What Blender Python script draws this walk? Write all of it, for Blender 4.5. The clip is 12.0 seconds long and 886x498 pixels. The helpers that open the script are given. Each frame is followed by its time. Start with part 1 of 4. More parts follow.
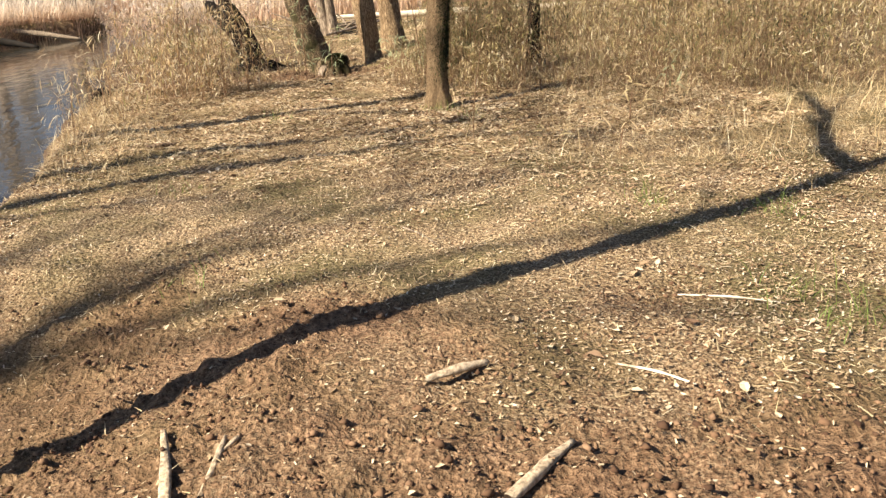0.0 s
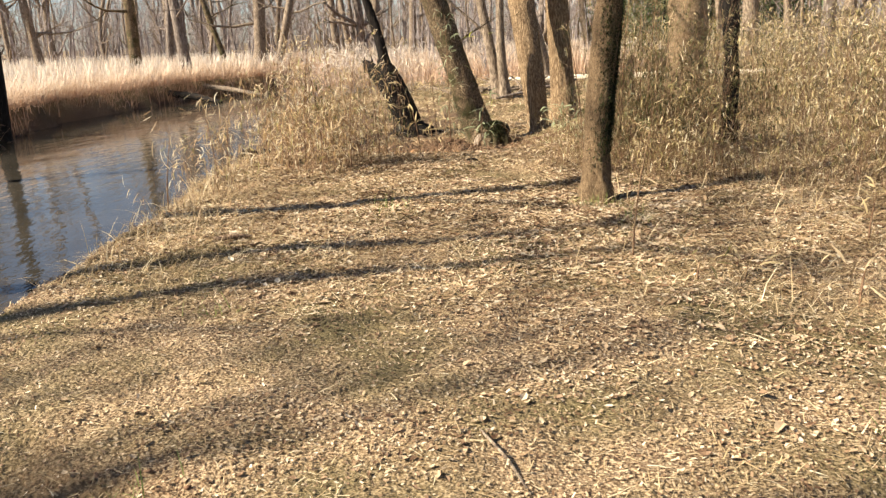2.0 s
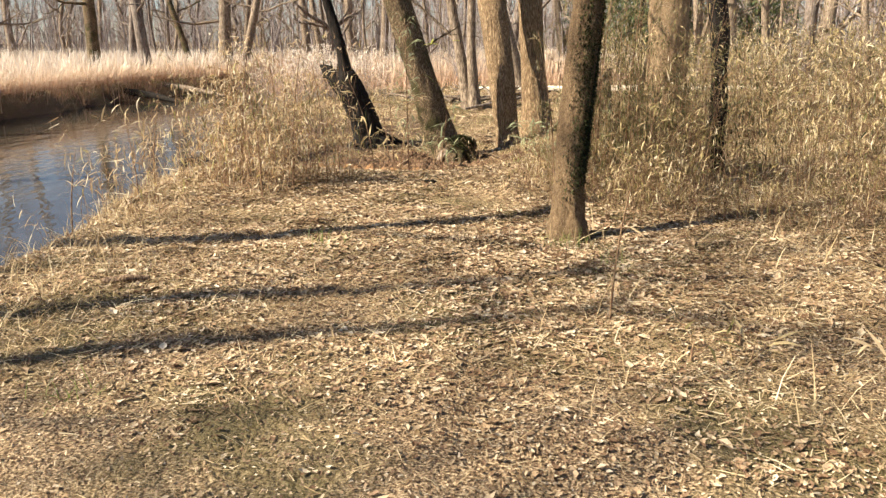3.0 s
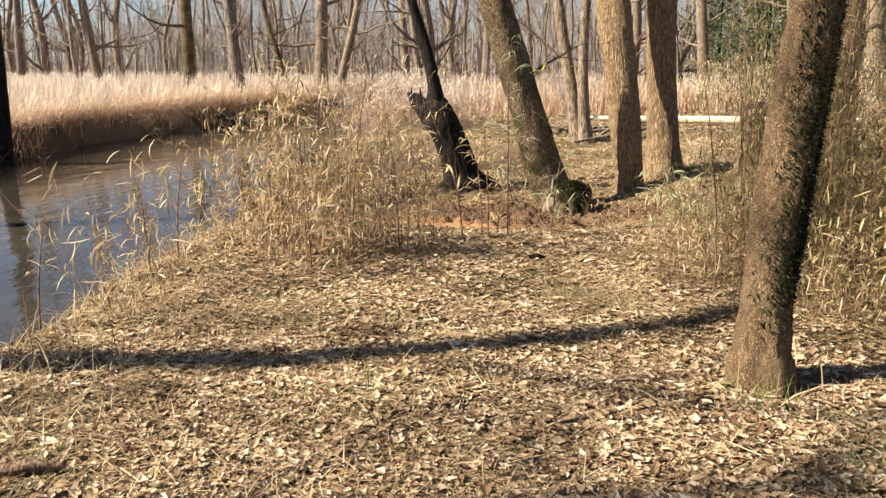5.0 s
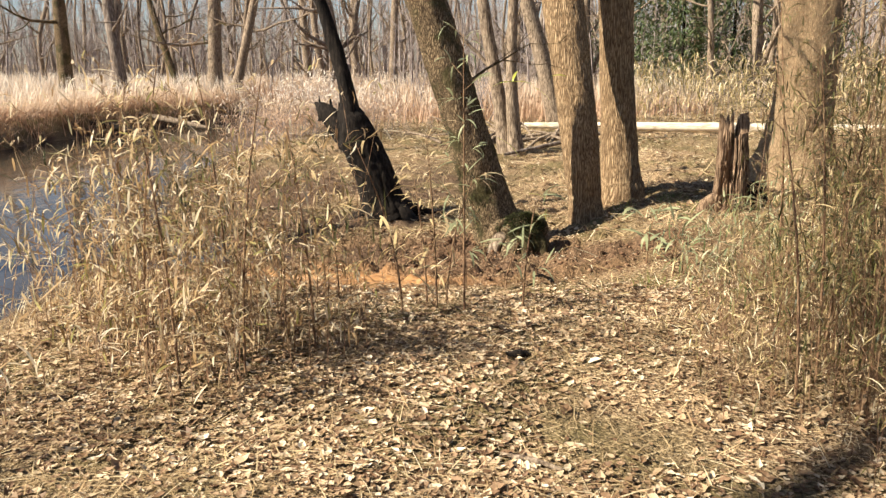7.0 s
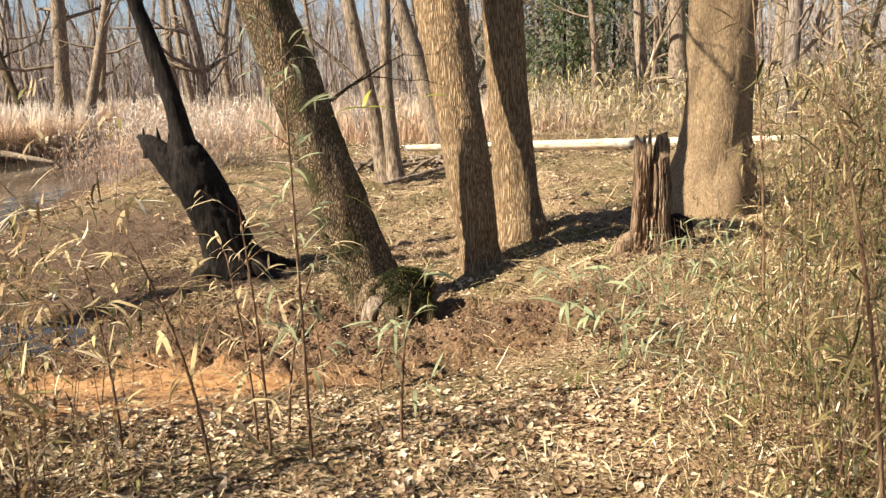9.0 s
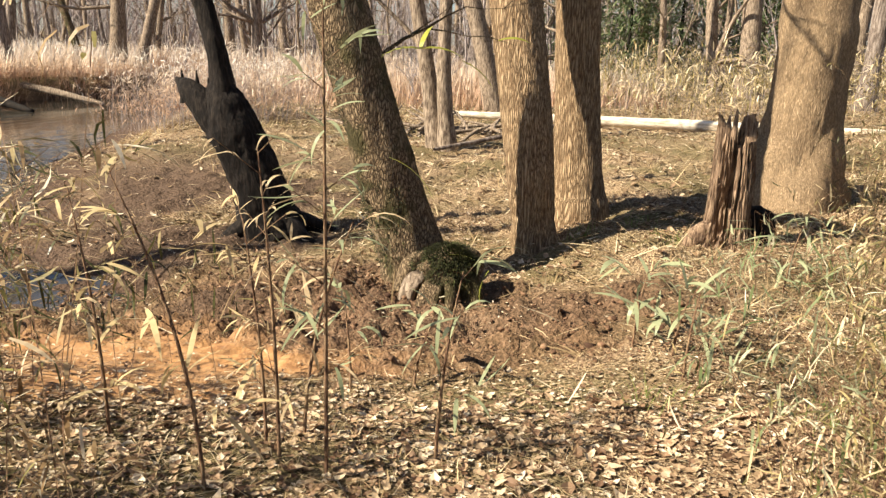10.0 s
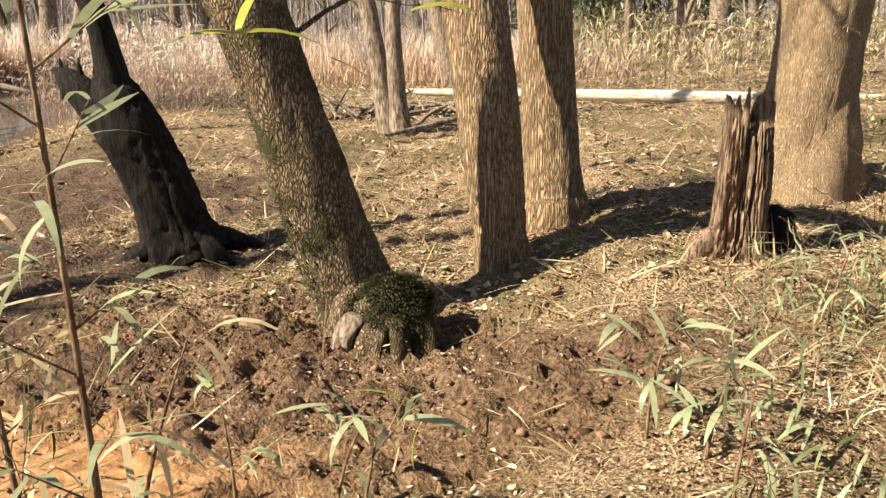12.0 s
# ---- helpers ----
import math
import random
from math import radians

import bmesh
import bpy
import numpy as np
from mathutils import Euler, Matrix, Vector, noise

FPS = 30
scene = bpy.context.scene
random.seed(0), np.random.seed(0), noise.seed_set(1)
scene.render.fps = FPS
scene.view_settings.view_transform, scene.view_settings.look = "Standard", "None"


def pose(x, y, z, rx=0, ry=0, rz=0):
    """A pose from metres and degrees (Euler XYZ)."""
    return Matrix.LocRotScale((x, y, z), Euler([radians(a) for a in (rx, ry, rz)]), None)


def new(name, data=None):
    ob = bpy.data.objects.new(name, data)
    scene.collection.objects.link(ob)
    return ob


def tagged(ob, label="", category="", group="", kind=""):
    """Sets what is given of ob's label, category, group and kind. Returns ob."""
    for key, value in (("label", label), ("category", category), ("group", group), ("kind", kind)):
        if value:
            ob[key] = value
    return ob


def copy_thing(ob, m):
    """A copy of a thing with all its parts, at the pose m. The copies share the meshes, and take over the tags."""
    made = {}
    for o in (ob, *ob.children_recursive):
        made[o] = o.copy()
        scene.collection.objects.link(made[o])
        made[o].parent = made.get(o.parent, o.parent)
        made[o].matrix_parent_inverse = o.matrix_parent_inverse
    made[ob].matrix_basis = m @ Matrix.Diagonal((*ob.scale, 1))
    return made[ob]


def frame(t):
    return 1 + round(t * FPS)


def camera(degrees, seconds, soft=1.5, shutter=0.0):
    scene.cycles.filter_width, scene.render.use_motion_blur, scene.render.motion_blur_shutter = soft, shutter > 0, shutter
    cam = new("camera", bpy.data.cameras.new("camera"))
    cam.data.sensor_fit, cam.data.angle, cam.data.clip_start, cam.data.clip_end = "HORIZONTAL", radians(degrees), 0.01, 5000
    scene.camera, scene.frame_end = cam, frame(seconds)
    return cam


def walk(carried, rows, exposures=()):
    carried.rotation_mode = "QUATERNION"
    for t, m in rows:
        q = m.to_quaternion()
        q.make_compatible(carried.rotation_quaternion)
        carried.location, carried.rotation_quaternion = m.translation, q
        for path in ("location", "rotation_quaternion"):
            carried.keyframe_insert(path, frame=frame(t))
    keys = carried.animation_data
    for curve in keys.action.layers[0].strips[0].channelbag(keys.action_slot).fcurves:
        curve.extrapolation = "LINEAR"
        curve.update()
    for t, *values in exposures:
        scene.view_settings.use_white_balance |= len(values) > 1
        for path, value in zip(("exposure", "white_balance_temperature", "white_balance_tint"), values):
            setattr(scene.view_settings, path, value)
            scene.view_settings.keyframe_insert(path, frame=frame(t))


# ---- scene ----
cam = camera(56.0, 12.0, 1.4)
METRES, EYE, TILT, LEAN, TURN = 11.7, 1.5, -19.2, 3.0, 0.0
ROWS = [
    (0.0, 0.0, 0.0, 0.0, -0.0, 0.0, -0.0),
    (0.5, 0.0073, 0.0345, 0.0097, -0.63, 0.39, 0.16),
    (1.0, 0.0207, 0.0797, 0.0269, 1.21, 1.04, 0.85),
    (1.5, 0.0177, 0.1289, 0.0416, 3.28, 0.4, 0.39),
    (2.0, 0.0195, 0.175, 0.0536, 12.03, 3.48, -4.52),
    (2.5, 0.02, 0.2174, 0.0659, 13.14, 3.4, -5.11),
    (3.0, 0.0147, 0.2638, 0.0851, 9.94, 3.98, -5.84),
    (3.5, 0.014, 0.313, 0.1009, 14.53, 4.58, -5.13),
    (5.5, -0.0524, 0.4921, 0.1619, 16.45, 4.86, -8.18),
    (6.0, -0.0676, 0.536, 0.1756, 10.78, 5.52, -7.07),
    (6.5, -0.0873, 0.5723, 0.1916, 11.04, 5.36, -6.21),
    (8.5, -0.1184, 0.7205, 0.2404, 3.96, 6.45, -3.72),
    (9.0, -0.1112, 0.7582, 0.2525, 3.07, 7.15, -2.31),
    (9.5, -0.1133, 0.7846, 0.2558, 4.8, 6.37, -3.75),
    (10.0, -0.1199, 0.8115, 0.2624, 5.49, 4.83, -7.06),
    (10.5, -0.1165, 0.8392, 0.2692, 4.27, 5.26, -4.66),
    (11.0, -0.1133, 0.8685, 0.2819, 4.15, 5.2, -2.58),
    (11.5, -0.1151, 0.895, 0.2886, 4.57, 3.2, -3.78),
    (12.0, -0.1221, 0.9208, 0.3009, 3.49, 3.11, -4.59),
]
walk(cam, [(t, pose(0, 0, EYE, TILT, LEAN, TURN) @ pose(METRES * x, METRES * y, METRES * z, 90 + pitch, roll, yaw)) for t, x, y, z, yaw, pitch, roll in ROWS],
     [(0.0, 1.49), (2.5, 1.55), (5.5, 1.41), (9.0, 1.45), (12.0, 1.44)])

# ---- world, sun ----
SUN_TO = Vector((0.882, 0.471, 0.0)).normalized()
SUN_EL = radians(39)
world = bpy.data.worlds.new("world")
scene.world = world
world.use_nodes = True
wn = world.node_tree
sky = wn.nodes.new("ShaderNodeTexSky")
sky.sky_type = "NISHITA"
sky.sun_disc = False
sky.sun_elevation = SUN_EL
sky.sun_rotation = math.atan2(-SUN_TO.x, -SUN_TO.y)
sky.dust_density = 0.5
sky.air_density = 0.75
wn.links.new(sky.outputs["Color"], wn.nodes["Background"].inputs["Color"])
wn.nodes["Background"].inputs["Strength"].default_value = 0.05
sun = new("sun", bpy.data.lights.new("sun", "SUN"))
sun.data.energy = 5.0
sun.data.angle = radians(0.53)
sun.data.color = (1.0, 0.90, 0.735)
way_down = Vector((SUN_TO.x * math.cos(SUN_EL), SUN_TO.y * math.cos(SUN_EL), -math.sin(SUN_EL)))
sun.matrix_world = Matrix.Translation((-6, -6, 12)) @ way_down.to_track_quat("-Z", "Y").to_matrix().to_4x4()


# ---- noise and the lie of the land ----
def lattice(ix, iy, seed):
    n = (ix.astype(np.int64) * 374761393 + iy.astype(np.int64) * 668265263 + seed * 974711) & 0x7FFFFFFF
    n = ((n ^ (n >> 13)) * 1274126177) & 0x7FFFFFFF
    return ((n ^ (n >> 16)) & 0xFFFF) / 65535.0


def vnoise(x, y, size, seed):
    x, y = np.asarray(x, float) / size, np.asarray(y, float) / size
    ix, iy = np.floor(x), np.floor(y)
    fx, fy = x - ix, y - iy
    fx, fy = fx * fx * (3 - 2 * fx), fy * fy * (3 - 2 * fy)
    a, b = lattice(ix, iy, seed), lattice(ix + 1, iy, seed)
    c, d = lattice(ix, iy + 1, seed), lattice(ix + 1, iy + 1, seed)
    return (a + (b - a) * fx) * (1 - fy) + (c + (d - c) * fx) * fy


def fbm(x, y, size, octaves, seed):
    total, amp, norm = 0.0, 1.0, 0.0
    for k in range(octaves):
        total = total + amp * vnoise(x, y, size / 2 ** k, seed + 17 * k)
        norm += amp
        amp *= 0.55
    return total / norm


def step(a, b, v):
    t = np.clip((np.asarray(v, float) - a) / (b - a), 0, 1)
    return t * t * (3 - 2 * t)


WATER = -0.62
NEAR_Y = [-60, 0, 5, 7, 8.5, 10.2, 12, 13.5, 16, 21, 24.3, 33, 36, 45, 80]
NEAR_X = [-5.4, -4.2, -3.85, -3.95, -4.4, -5.2, -5.9, -6.4, -7.2, -9.0, -10.0, -12.3, -12.4, -18.5, -70]
FAR_Y = [-60, 10, 15, 19, 21, 23, 28, 32, 34, 36, 45, 80]
FAR_X = [-15, -12.0, -12.9, -14.3, -15.0, -15.6, -15.9, -15.8, -14.2, -13.8, -20.5, -76]


def soil_mask(x, y):
    """Bare churned soil: the near strip and the hollow."""
    near = step(4.3, 2.7, y + 0.35 * x + 0.35 * np.clip(x - 1.2, 0, 2) - 2.4 * (fbm(x, y, 0.9, 3, 5) - 0.5))
    cx, cy = (x + 2.9) / 2.7, (y - 15.0) / 1.65
    hollow = step(1.1, 0.55, np.sqrt(cx * cx + cy * cy) + 0.9 * (fbm(x, y, 0.8, 3, 9) - 0.5))
    return np.maximum(near, hollow)


def seep_mask(x, y):
    cx, cy = (x + 3.4) / 1.15, (y - 13.75) / 0.8
    return 0.82 * step(1.3, 0.4, np.sqrt(cx * cx + cy * cy) + 1.2 * (fbm(x, y, 0.4, 4, 31) - 0.5))


def mud_flat(x, y):
    """Wet bare mud on the creek side of the hollow."""
    return step(-2.4, -3.8, x) * step(14.2, 15.2, y) * step(23.5, 19.5, y) * step(0.32, 0.52, fbm(x, y, 0.9, 3, 73))


def ground_z(x, y, fine=True):
    x, y = np.asarray(x, float), np.asarray(y, float)
    h = -0.09 + 0.035 * np.clip(x, 0, 5) + 0.012 * np.clip(x - 5, 0, 40)
    h = h + 0.14 * (fbm(x, y, 2.6, 2, 3) - 0.5) * step(1.0, 4.0, y + np.abs(x) * 0.2)
    right = step(-0.5, -2.0, x)
    h = h - 0.36 * right * step(12.0, 15.2, y) * (1 - 0.6 * step(17, 26, y)) - 0.06 * step(12.5, 16, y) * (1 - right) * (1 - step(17, 24, y))
    h = h - 0.27 * np.clip(-0.75 - x, 0, 2.2) * step(4.9, 3.3, y)
    pud = np.sqrt(((x + 5.1) / 1.0) ** 2 + ((y - 15.5) / 0.65) ** 2)
    h = h - 0.10 * step(1.5, 0.7, pud)
    if fine:
        soil = soil_mask(x, y)
        clod = fbm(x, y, 0.13, 3, 41)
        h = h + soil * (0.22 + 0.22 * step(8.0, 10.0, y)) * (np.abs(clod - 0.5) - 0.11) * (1 - 0.8 * seep_mask(x, y))
        churn = 0.7 * (1 - soil) * step(14.6, 16.0, y) * step(26.0, 21.0, y) * step(2.5, 0.8, x)
        h = h + churn * (0.30 * np.abs(fbm(x, y, 0.2, 3, 47) - 0.5) - 0.03)
        h = h + (1 - soil) * 0.06 * (fbm(x, y, 0.22, 3, 43) - 0.5)
    edge = np.interp(y, NEAR_Y, NEAR_X) + 0.25 * (fbm(x * 0.3, y, 1.2, 2, 51) - 0.5)
    wide = np.interp(y, [0, 5, 8.3, 9.6, 12, 16, 30], [0.75, 0.48, 0.45, 0.8, 1.3, 3.0, 2.5])
    d = edge - x
    bank = step(-wide, 0.0, d)
    h = h * (1 - bank) + (WATER - 0.02) * bank
    h = h - 0.5 * step(0.0, 1.6, d)
    far = np.interp(y, FAR_Y, FAR_X) + 1.3 * (fbm(y, x * 0.2, 2.4, 3, 53) - 0.5)
    df = far - x
    rise = step(-0.05, 0.3, df)
    meadow = 0.0 + 0.05 * (fbm(x, y, 5, 2, 61) - 0.5)
    h = np.where(x < far + 1.2, np.maximum(h, (WATER - 0.5) * (1 - rise) + meadow * rise), h)
    return h


# ---- mesh helpers ----
def fast_mesh(name, verts, quads, material, smooth=False):
    verts = np.asarray(verts, np.float32).reshape(-1, 3)
    quads = np.asarray(quads, np.int32)
    k = quads.shape[1]
    me = bpy.data.meshes.new(name)
    me.vertices.add(len(verts))
    me.vertices.foreach_set("co", verts.ravel())
    me.loops.add(quads.size)
    me.loops.foreach_set("vertex_index", quads.ravel())
    me.polygons.add(len(quads))
    me.polygons.foreach_set("loop_start", np.arange(0, quads.size, k, dtype=np.int32))
    me.polygons.foreach_set("use_smooth", np.full(len(quads), smooth, dtype=bool))
    me.materials.append(material)
    me.update(calc_edges=True)
    me.validate()
    return me


def stuff(name, parts, material, label, category, smooth=False):
    verts, quads = join(parts)
    return tagged(new(name, fast_mesh(name, verts, quads, material, smooth)), label, category, kind="stuff")


def join(parts):
    vs, qs, n = [], [], 0
    for v, q in parts:
        v = np.asarray(v, float).reshape(-1, 3)
        vs.append(v)
        qs.append(np.asarray(q) + n)
        n += len(v)
    return np.concatenate(vs), np.concatenate(qs)


def part(name, geo, material, parent, label="", smooth=True):
    ob = new(name, fast_mesh(name, geo[0], geo[1], material, smooth))
    ob.parent = parent
    return tagged(ob, label) if label else ob


def blades(rng, base, length, width, azimuth, rise, droop, segs=3, taper=True, belly=0.0):
    """Ribbons from base points: rise is the first angle above level, droop the fall of that angle to the tip."""
    n = len(base)
    length, width, azimuth, rise, droop = (np.broadcast_to(np.asarray(a, float), (n,)) for a in (length, width, azimuth, rise, droop))
    out = np.zeros((n, segs + 1, 2, 3))
    p = np.array(base, float)
    side = np.stack([-np.sin(azimuth), np.cos(azimuth), rng.normal(0, 0.35, n)], 1)
    side /= np.linalg.norm(side, axis=1)[:, None]
    for k in range(segs + 1):
        u = k / segs
        w = width * ((1 - u) ** 0.7 * (1 - belly) + belly * np.sin(np.pi * (0.12 + 0.86 * u))) if taper else width * (1 - 0.3 * u)
        w = np.maximum(w, width * 0.06)
        out[:, k, 0], out[:, k, 1] = p - side * w[:, None] / 2, p + side * w[:, None] / 2
        a = rise - droop * (u + 0.5 / segs)
        p = p + (np.stack([np.cos(azimuth) * np.cos(a), np.sin(azimuth) * np.cos(a), np.sin(a)], 1) * (length / segs)[:, None])
    idx = np.arange(n)[:, None] * (segs + 1) * 2
    q = [np.concatenate([idx + 2 * k, idx + 2 * k + 1, idx + 2 * k + 3, idx + 2 * k + 2], 1) for k in range(segs)]
    return out.reshape(-1, 3), np.concatenate(q)


def litter(rng, base, size, azimuth, tilt):
    """Curled dead leaves: a folded pointed oval of four quads each."""
    n = len(base)
    shape = np.array([(-0.5, 0, 0), (-0.15, 0.30, 0), (-0.05, 0, -0.06), (-0.15, -0.30, 0), (0.25, 0.22, 0), (0.22, 0, -0.03), (0.25, -0.22, 0), (0.55, 0, 0.06)])
    pts = np.repeat(shape[None], n, 0)
    pts = pts * (1 + rng.normal(0, 0.16, (n, 8, 3)))
    curl = rng.uniform(0.05, 0.55, n)[:, None]
    pts[:, :, 2] += np.abs(pts[:, :, 1]) * curl + pts[:, :, 0] ** 2 * rng.uniform(-0.4, 0.7, n)[:, None]
    pts *= np.asarray(size)[:, None, None]
    ca, sa = np.cos(tilt)[:, None], np.sin(tilt)[:, None]
    x, z = pts[:, :, 0] * ca - pts[:, :, 2] * sa, pts[:, :, 0] * sa + pts[:, :, 2] * ca
    ca, sa = np.cos(azimuth)[:, None], np.sin(azimuth)[:, None]
    out = np.stack([x * ca - pts[:, :, 1] * sa, x * sa + pts[:, :, 1] * ca, z], 2) + np.asarray(base)[:, None, :]
    idx = np.arange(n)[:, None] * 8
    quads = [np.concatenate([idx + f for f in (1, 2, 5, 4)], 1), np.concatenate([idx + f for f in (2, 3, 6, 5)], 1)]
    mid = [np.concatenate([idx + f for f in (0, 3, 2, 1)], 1), np.concatenate([idx + f for f in (4, 5, 6, 7)], 1)]
    return out.reshape(-1, 3), np.concatenate(quads + mid)


def tubes(p0, p1, r0, r1, sides=3):
    """Separate tapered tubes between point pairs."""
    p0, p1 = np.asarray(p0, float), np.asarray(p1, float)
    n = len(p0)
    r0, r1 = np.broadcast_to(r0, (n,)), np.broadcast_to(r1, (n,))
    d = p1 - p0
    d = d / np.maximum(np.linalg.norm(d, axis=1), 1e-6)[:, None]
    ref = np.where(np.abs(d[:, 2:3]) < 0.8, np.array([[0, 0, 1.0]]), np.array([[1.0, 0, 0]]))
    u = np.cross(d, ref)
    u /= np.linalg.norm(u, axis=1)[:, None]
    v = np.cross(d, u)
    a = np.arange(sides) * 2 * np.pi / sides
    ring = u[:, None] * np.cos(a)[None, :, None] + v[:, None] * np.sin(a)[None, :, None]
    out = np.concatenate([p0[:, None] + ring * r0[:, None, None], p1[:, None] + ring * r1[:, None, None]], 1)
    idx = np.arange(n)[:, None] * sides * 2
    q = [np.concatenate([idx + k, idx + (k + 1) % sides, idx + sides + (k + 1) % sides, idx + sides + k], 1) for k in range(sides)]
    return out.reshape(-1, 3), np.concatenate(q)


def sweep(points, radii, sides=12, rings=None, ridge=0.0, lobes=9, lump=0.05, seed=1, cap=True):
    """A trunk: a smooth tube along a path, with furrowed and lumpy bark."""
    pts, rad = np.asarray(points, float), np.asarray(radii, float)
    s = np.concatenate([[0], np.cumsum(np.linalg.norm(np.diff(pts, axis=0), axis=1))])
    rings = rings or len(pts) * 3
    t = np.linspace(0, s[-1], rings)
    if len(pts) > 2:
        soft = np.stack([np.interp(t, s, pts[:, k]) for k in range(3)], 1)
        m = max(1, rings // (len(pts) * 2))
        padded = np.concatenate([np.repeat(soft[:1], m, 0), soft, np.repeat(soft[-1:], m, 0)])
        path = np.mean([padded[k:k + rings] for k in range(2 * m + 1)], 0)
        path[0], path[-1] = soft[0], soft[-1]
    else:
        path = np.stack([np.interp(t, s, pts[:, k]) for k in range(3)], 1)
    r = np.interp(t, s, rad)
    d = np.gradient(path, axis=0)
    d /= np.linalg.norm(d, axis=1)[:, None]
    u = np.cross(d, np.array([0.05, 1.0, 0.02]))
    u /= np.linalg.norm(u, axis=1)[:, None]
    v = np.cross(d, u)
    a = np.arange(sides) * 2 * np.pi / sides
    A, T = np.meshgrid(a, t)
    wrap = np.abs(((A / np.pi) % 2) - 1)
    bump = 1 + lump * 2 * (fbm(wrap * 2.0 + seed, T, 0.5, 2, seed) - 0.5)
    if ridge:
        furrow = np.abs(np.sin(A * lobes / 2 + 2.2 * (fbm(A * 3, T, 0.35, 2, seed + 3) - 0.5) * 3))
        bump = bump + ridge * (furrow - 0.6) + ridge * 0.8 * (vnoise(A * 5, T * 2.2, 0.12, seed + 5) - 0.5)
    R = r[:, None] * bump
    V = path[:, None] + R[..., None] * (u[:, None] * np.cos(A)[..., None] + v[:, None] * np.sin(A)[..., None])
    q = []
    i = np.arange(rings - 1)[:, None] * sides
    for k in range(sides):
        q.append(np.concatenate([i + k, i + (k + 1) % sides, i + sides + (k + 1) % sides, i + sides + k], 1))
    V, Q = V.reshape(-1, 3), np.concatenate(q)
    if cap:
        c = len(V)
        V = np.concatenate([V, path[-1:], path[:1]])
        top = (rings - 1) * sides
        k = np.arange(0, sides - 1, 2)
        Q = np.concatenate([Q, np.stack([top + k, top + (k + 1) % sides, top + (k + 2) % sides, np.full(len(k), c)], 1)])
    return V, Q


# ---- materials ----
def material(name, rough=0.8, spec=0.3):
    m = bpy.data.materials.new(name)
    m.use_nodes = True
    b = m.node_tree.nodes["Principled BSDF"]
    b.inputs["Roughness"].default_value = rough
    b.inputs["Specular IOR Level"].default_value = spec
    return m, m.node_tree, b


def node(tree, kind, **values):
    n = tree.nodes.new(kind)
    for key, value in values.items():
        n.inputs[key].default_value = value
    return n


def ramp(tree, source, stops):
    r = tree.nodes.new("ShaderNodeValToRGB")
    els = r.color_ramp.elements
    while len(els) < len(stops):
        els.new(0.5)
    for e, (pos, col) in zip(els, stops):
        e.position, e.color = pos, (*col, 1)
    tree.links.new(source, r.inputs["Fac"])
    return r.outputs["Color"]


def noise_node(tree, scale, detail=4, stretch=None, coords="Object", rough=0.55):
    tc = tree.nodes.new("ShaderNodeTexCoord")
    n = node(tree, "ShaderNodeTexNoise", Scale=scale, Detail=detail, Roughness=rough)
    src = tc.outputs[coords]
    if stretch:
        mp = tree.nodes.new("ShaderNodeMapping")
        mp.inputs["Scale"].default_value = stretch
        tree.links.new(src, mp.inputs["Vector"])
        src = mp.outputs["Vector"]
    tree.links.new(src, n.inputs["Vector"])
    return n.outputs["Fac"]


def mix(tree, fac, a, b, mode="MIX"):
    m = tree.nodes.new("ShaderNodeMix")
    m.data_type, m.blend_type = "RGBA", mode
    for value, slot in ((fac, m.inputs[0]), (a, m.inputs[6]), (b, m.inputs[7])):
        if isinstance(value, (int, float)):
            slot.default_value = value
        elif isinstance(value, tuple):
            slot.default_value = (*value, 1)
        else:
            tree.links.new(value, slot)
    return m.outputs[2]


def relief(tree, bsdf, height, strength, distance):
    b = node(tree, "ShaderNodeBump", Strength=strength, Distance=distance)
    tree.links.new(height, b.inputs["Height"])
    tree.links.new(b.outputs["Normal"], bsdf.inputs["Normal"])


def islands(tree):
    return tree.nodes.new("ShaderNodeNewGeometry").outputs["Random Per Island"]


def leafy(name, stops, rough=0.7, thin=0.35, patchy=False, tips=0.0):
    """Blades and leaves: colour by piece, fine mottling, some light passing through."""
    m, t, b = material(name, rough, 0.25)
    col = ramp(t, islands(t), stops)
    col = mix(t, 0.35, col, ramp(t, noise_node(t, 60, 3), [(0.3, (0.55, 0.5, 0.45)), (0.7, (1.0, 1.0, 1.0))]), "MULTIPLY")
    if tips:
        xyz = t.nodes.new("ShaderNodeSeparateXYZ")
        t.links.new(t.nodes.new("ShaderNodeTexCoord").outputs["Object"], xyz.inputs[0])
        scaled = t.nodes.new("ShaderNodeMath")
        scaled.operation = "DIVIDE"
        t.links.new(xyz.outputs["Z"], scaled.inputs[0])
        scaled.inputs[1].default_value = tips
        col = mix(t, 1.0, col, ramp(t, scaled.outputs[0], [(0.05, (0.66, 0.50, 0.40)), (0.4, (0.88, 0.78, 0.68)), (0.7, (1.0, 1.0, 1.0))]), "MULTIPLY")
    if patchy:
        col = mix(t, 1.0, col, ramp(t, noise_node(t, 1.7, 5), [(0.38, (0.58, 0.55, 0.51)), (0.56, (1.0, 1.0, 1.0))]), "MULTIPLY")
    t.links.new(col, b.inputs["Base Color"])
    trans = t.nodes.new("ShaderNodeBsdfTranslucent")
    t.links.new(col, trans.inputs["Color"])
    mx = node(t, "ShaderNodeMixShader", Fac=thin)
    t.links.new(b.outputs[0], mx.inputs[1])
    t.links.new(trans.outputs[0], mx.inputs[2])
    t.links.new(mx.outputs[0], t.nodes["Material Output"].inputs["Surface"])
    return m


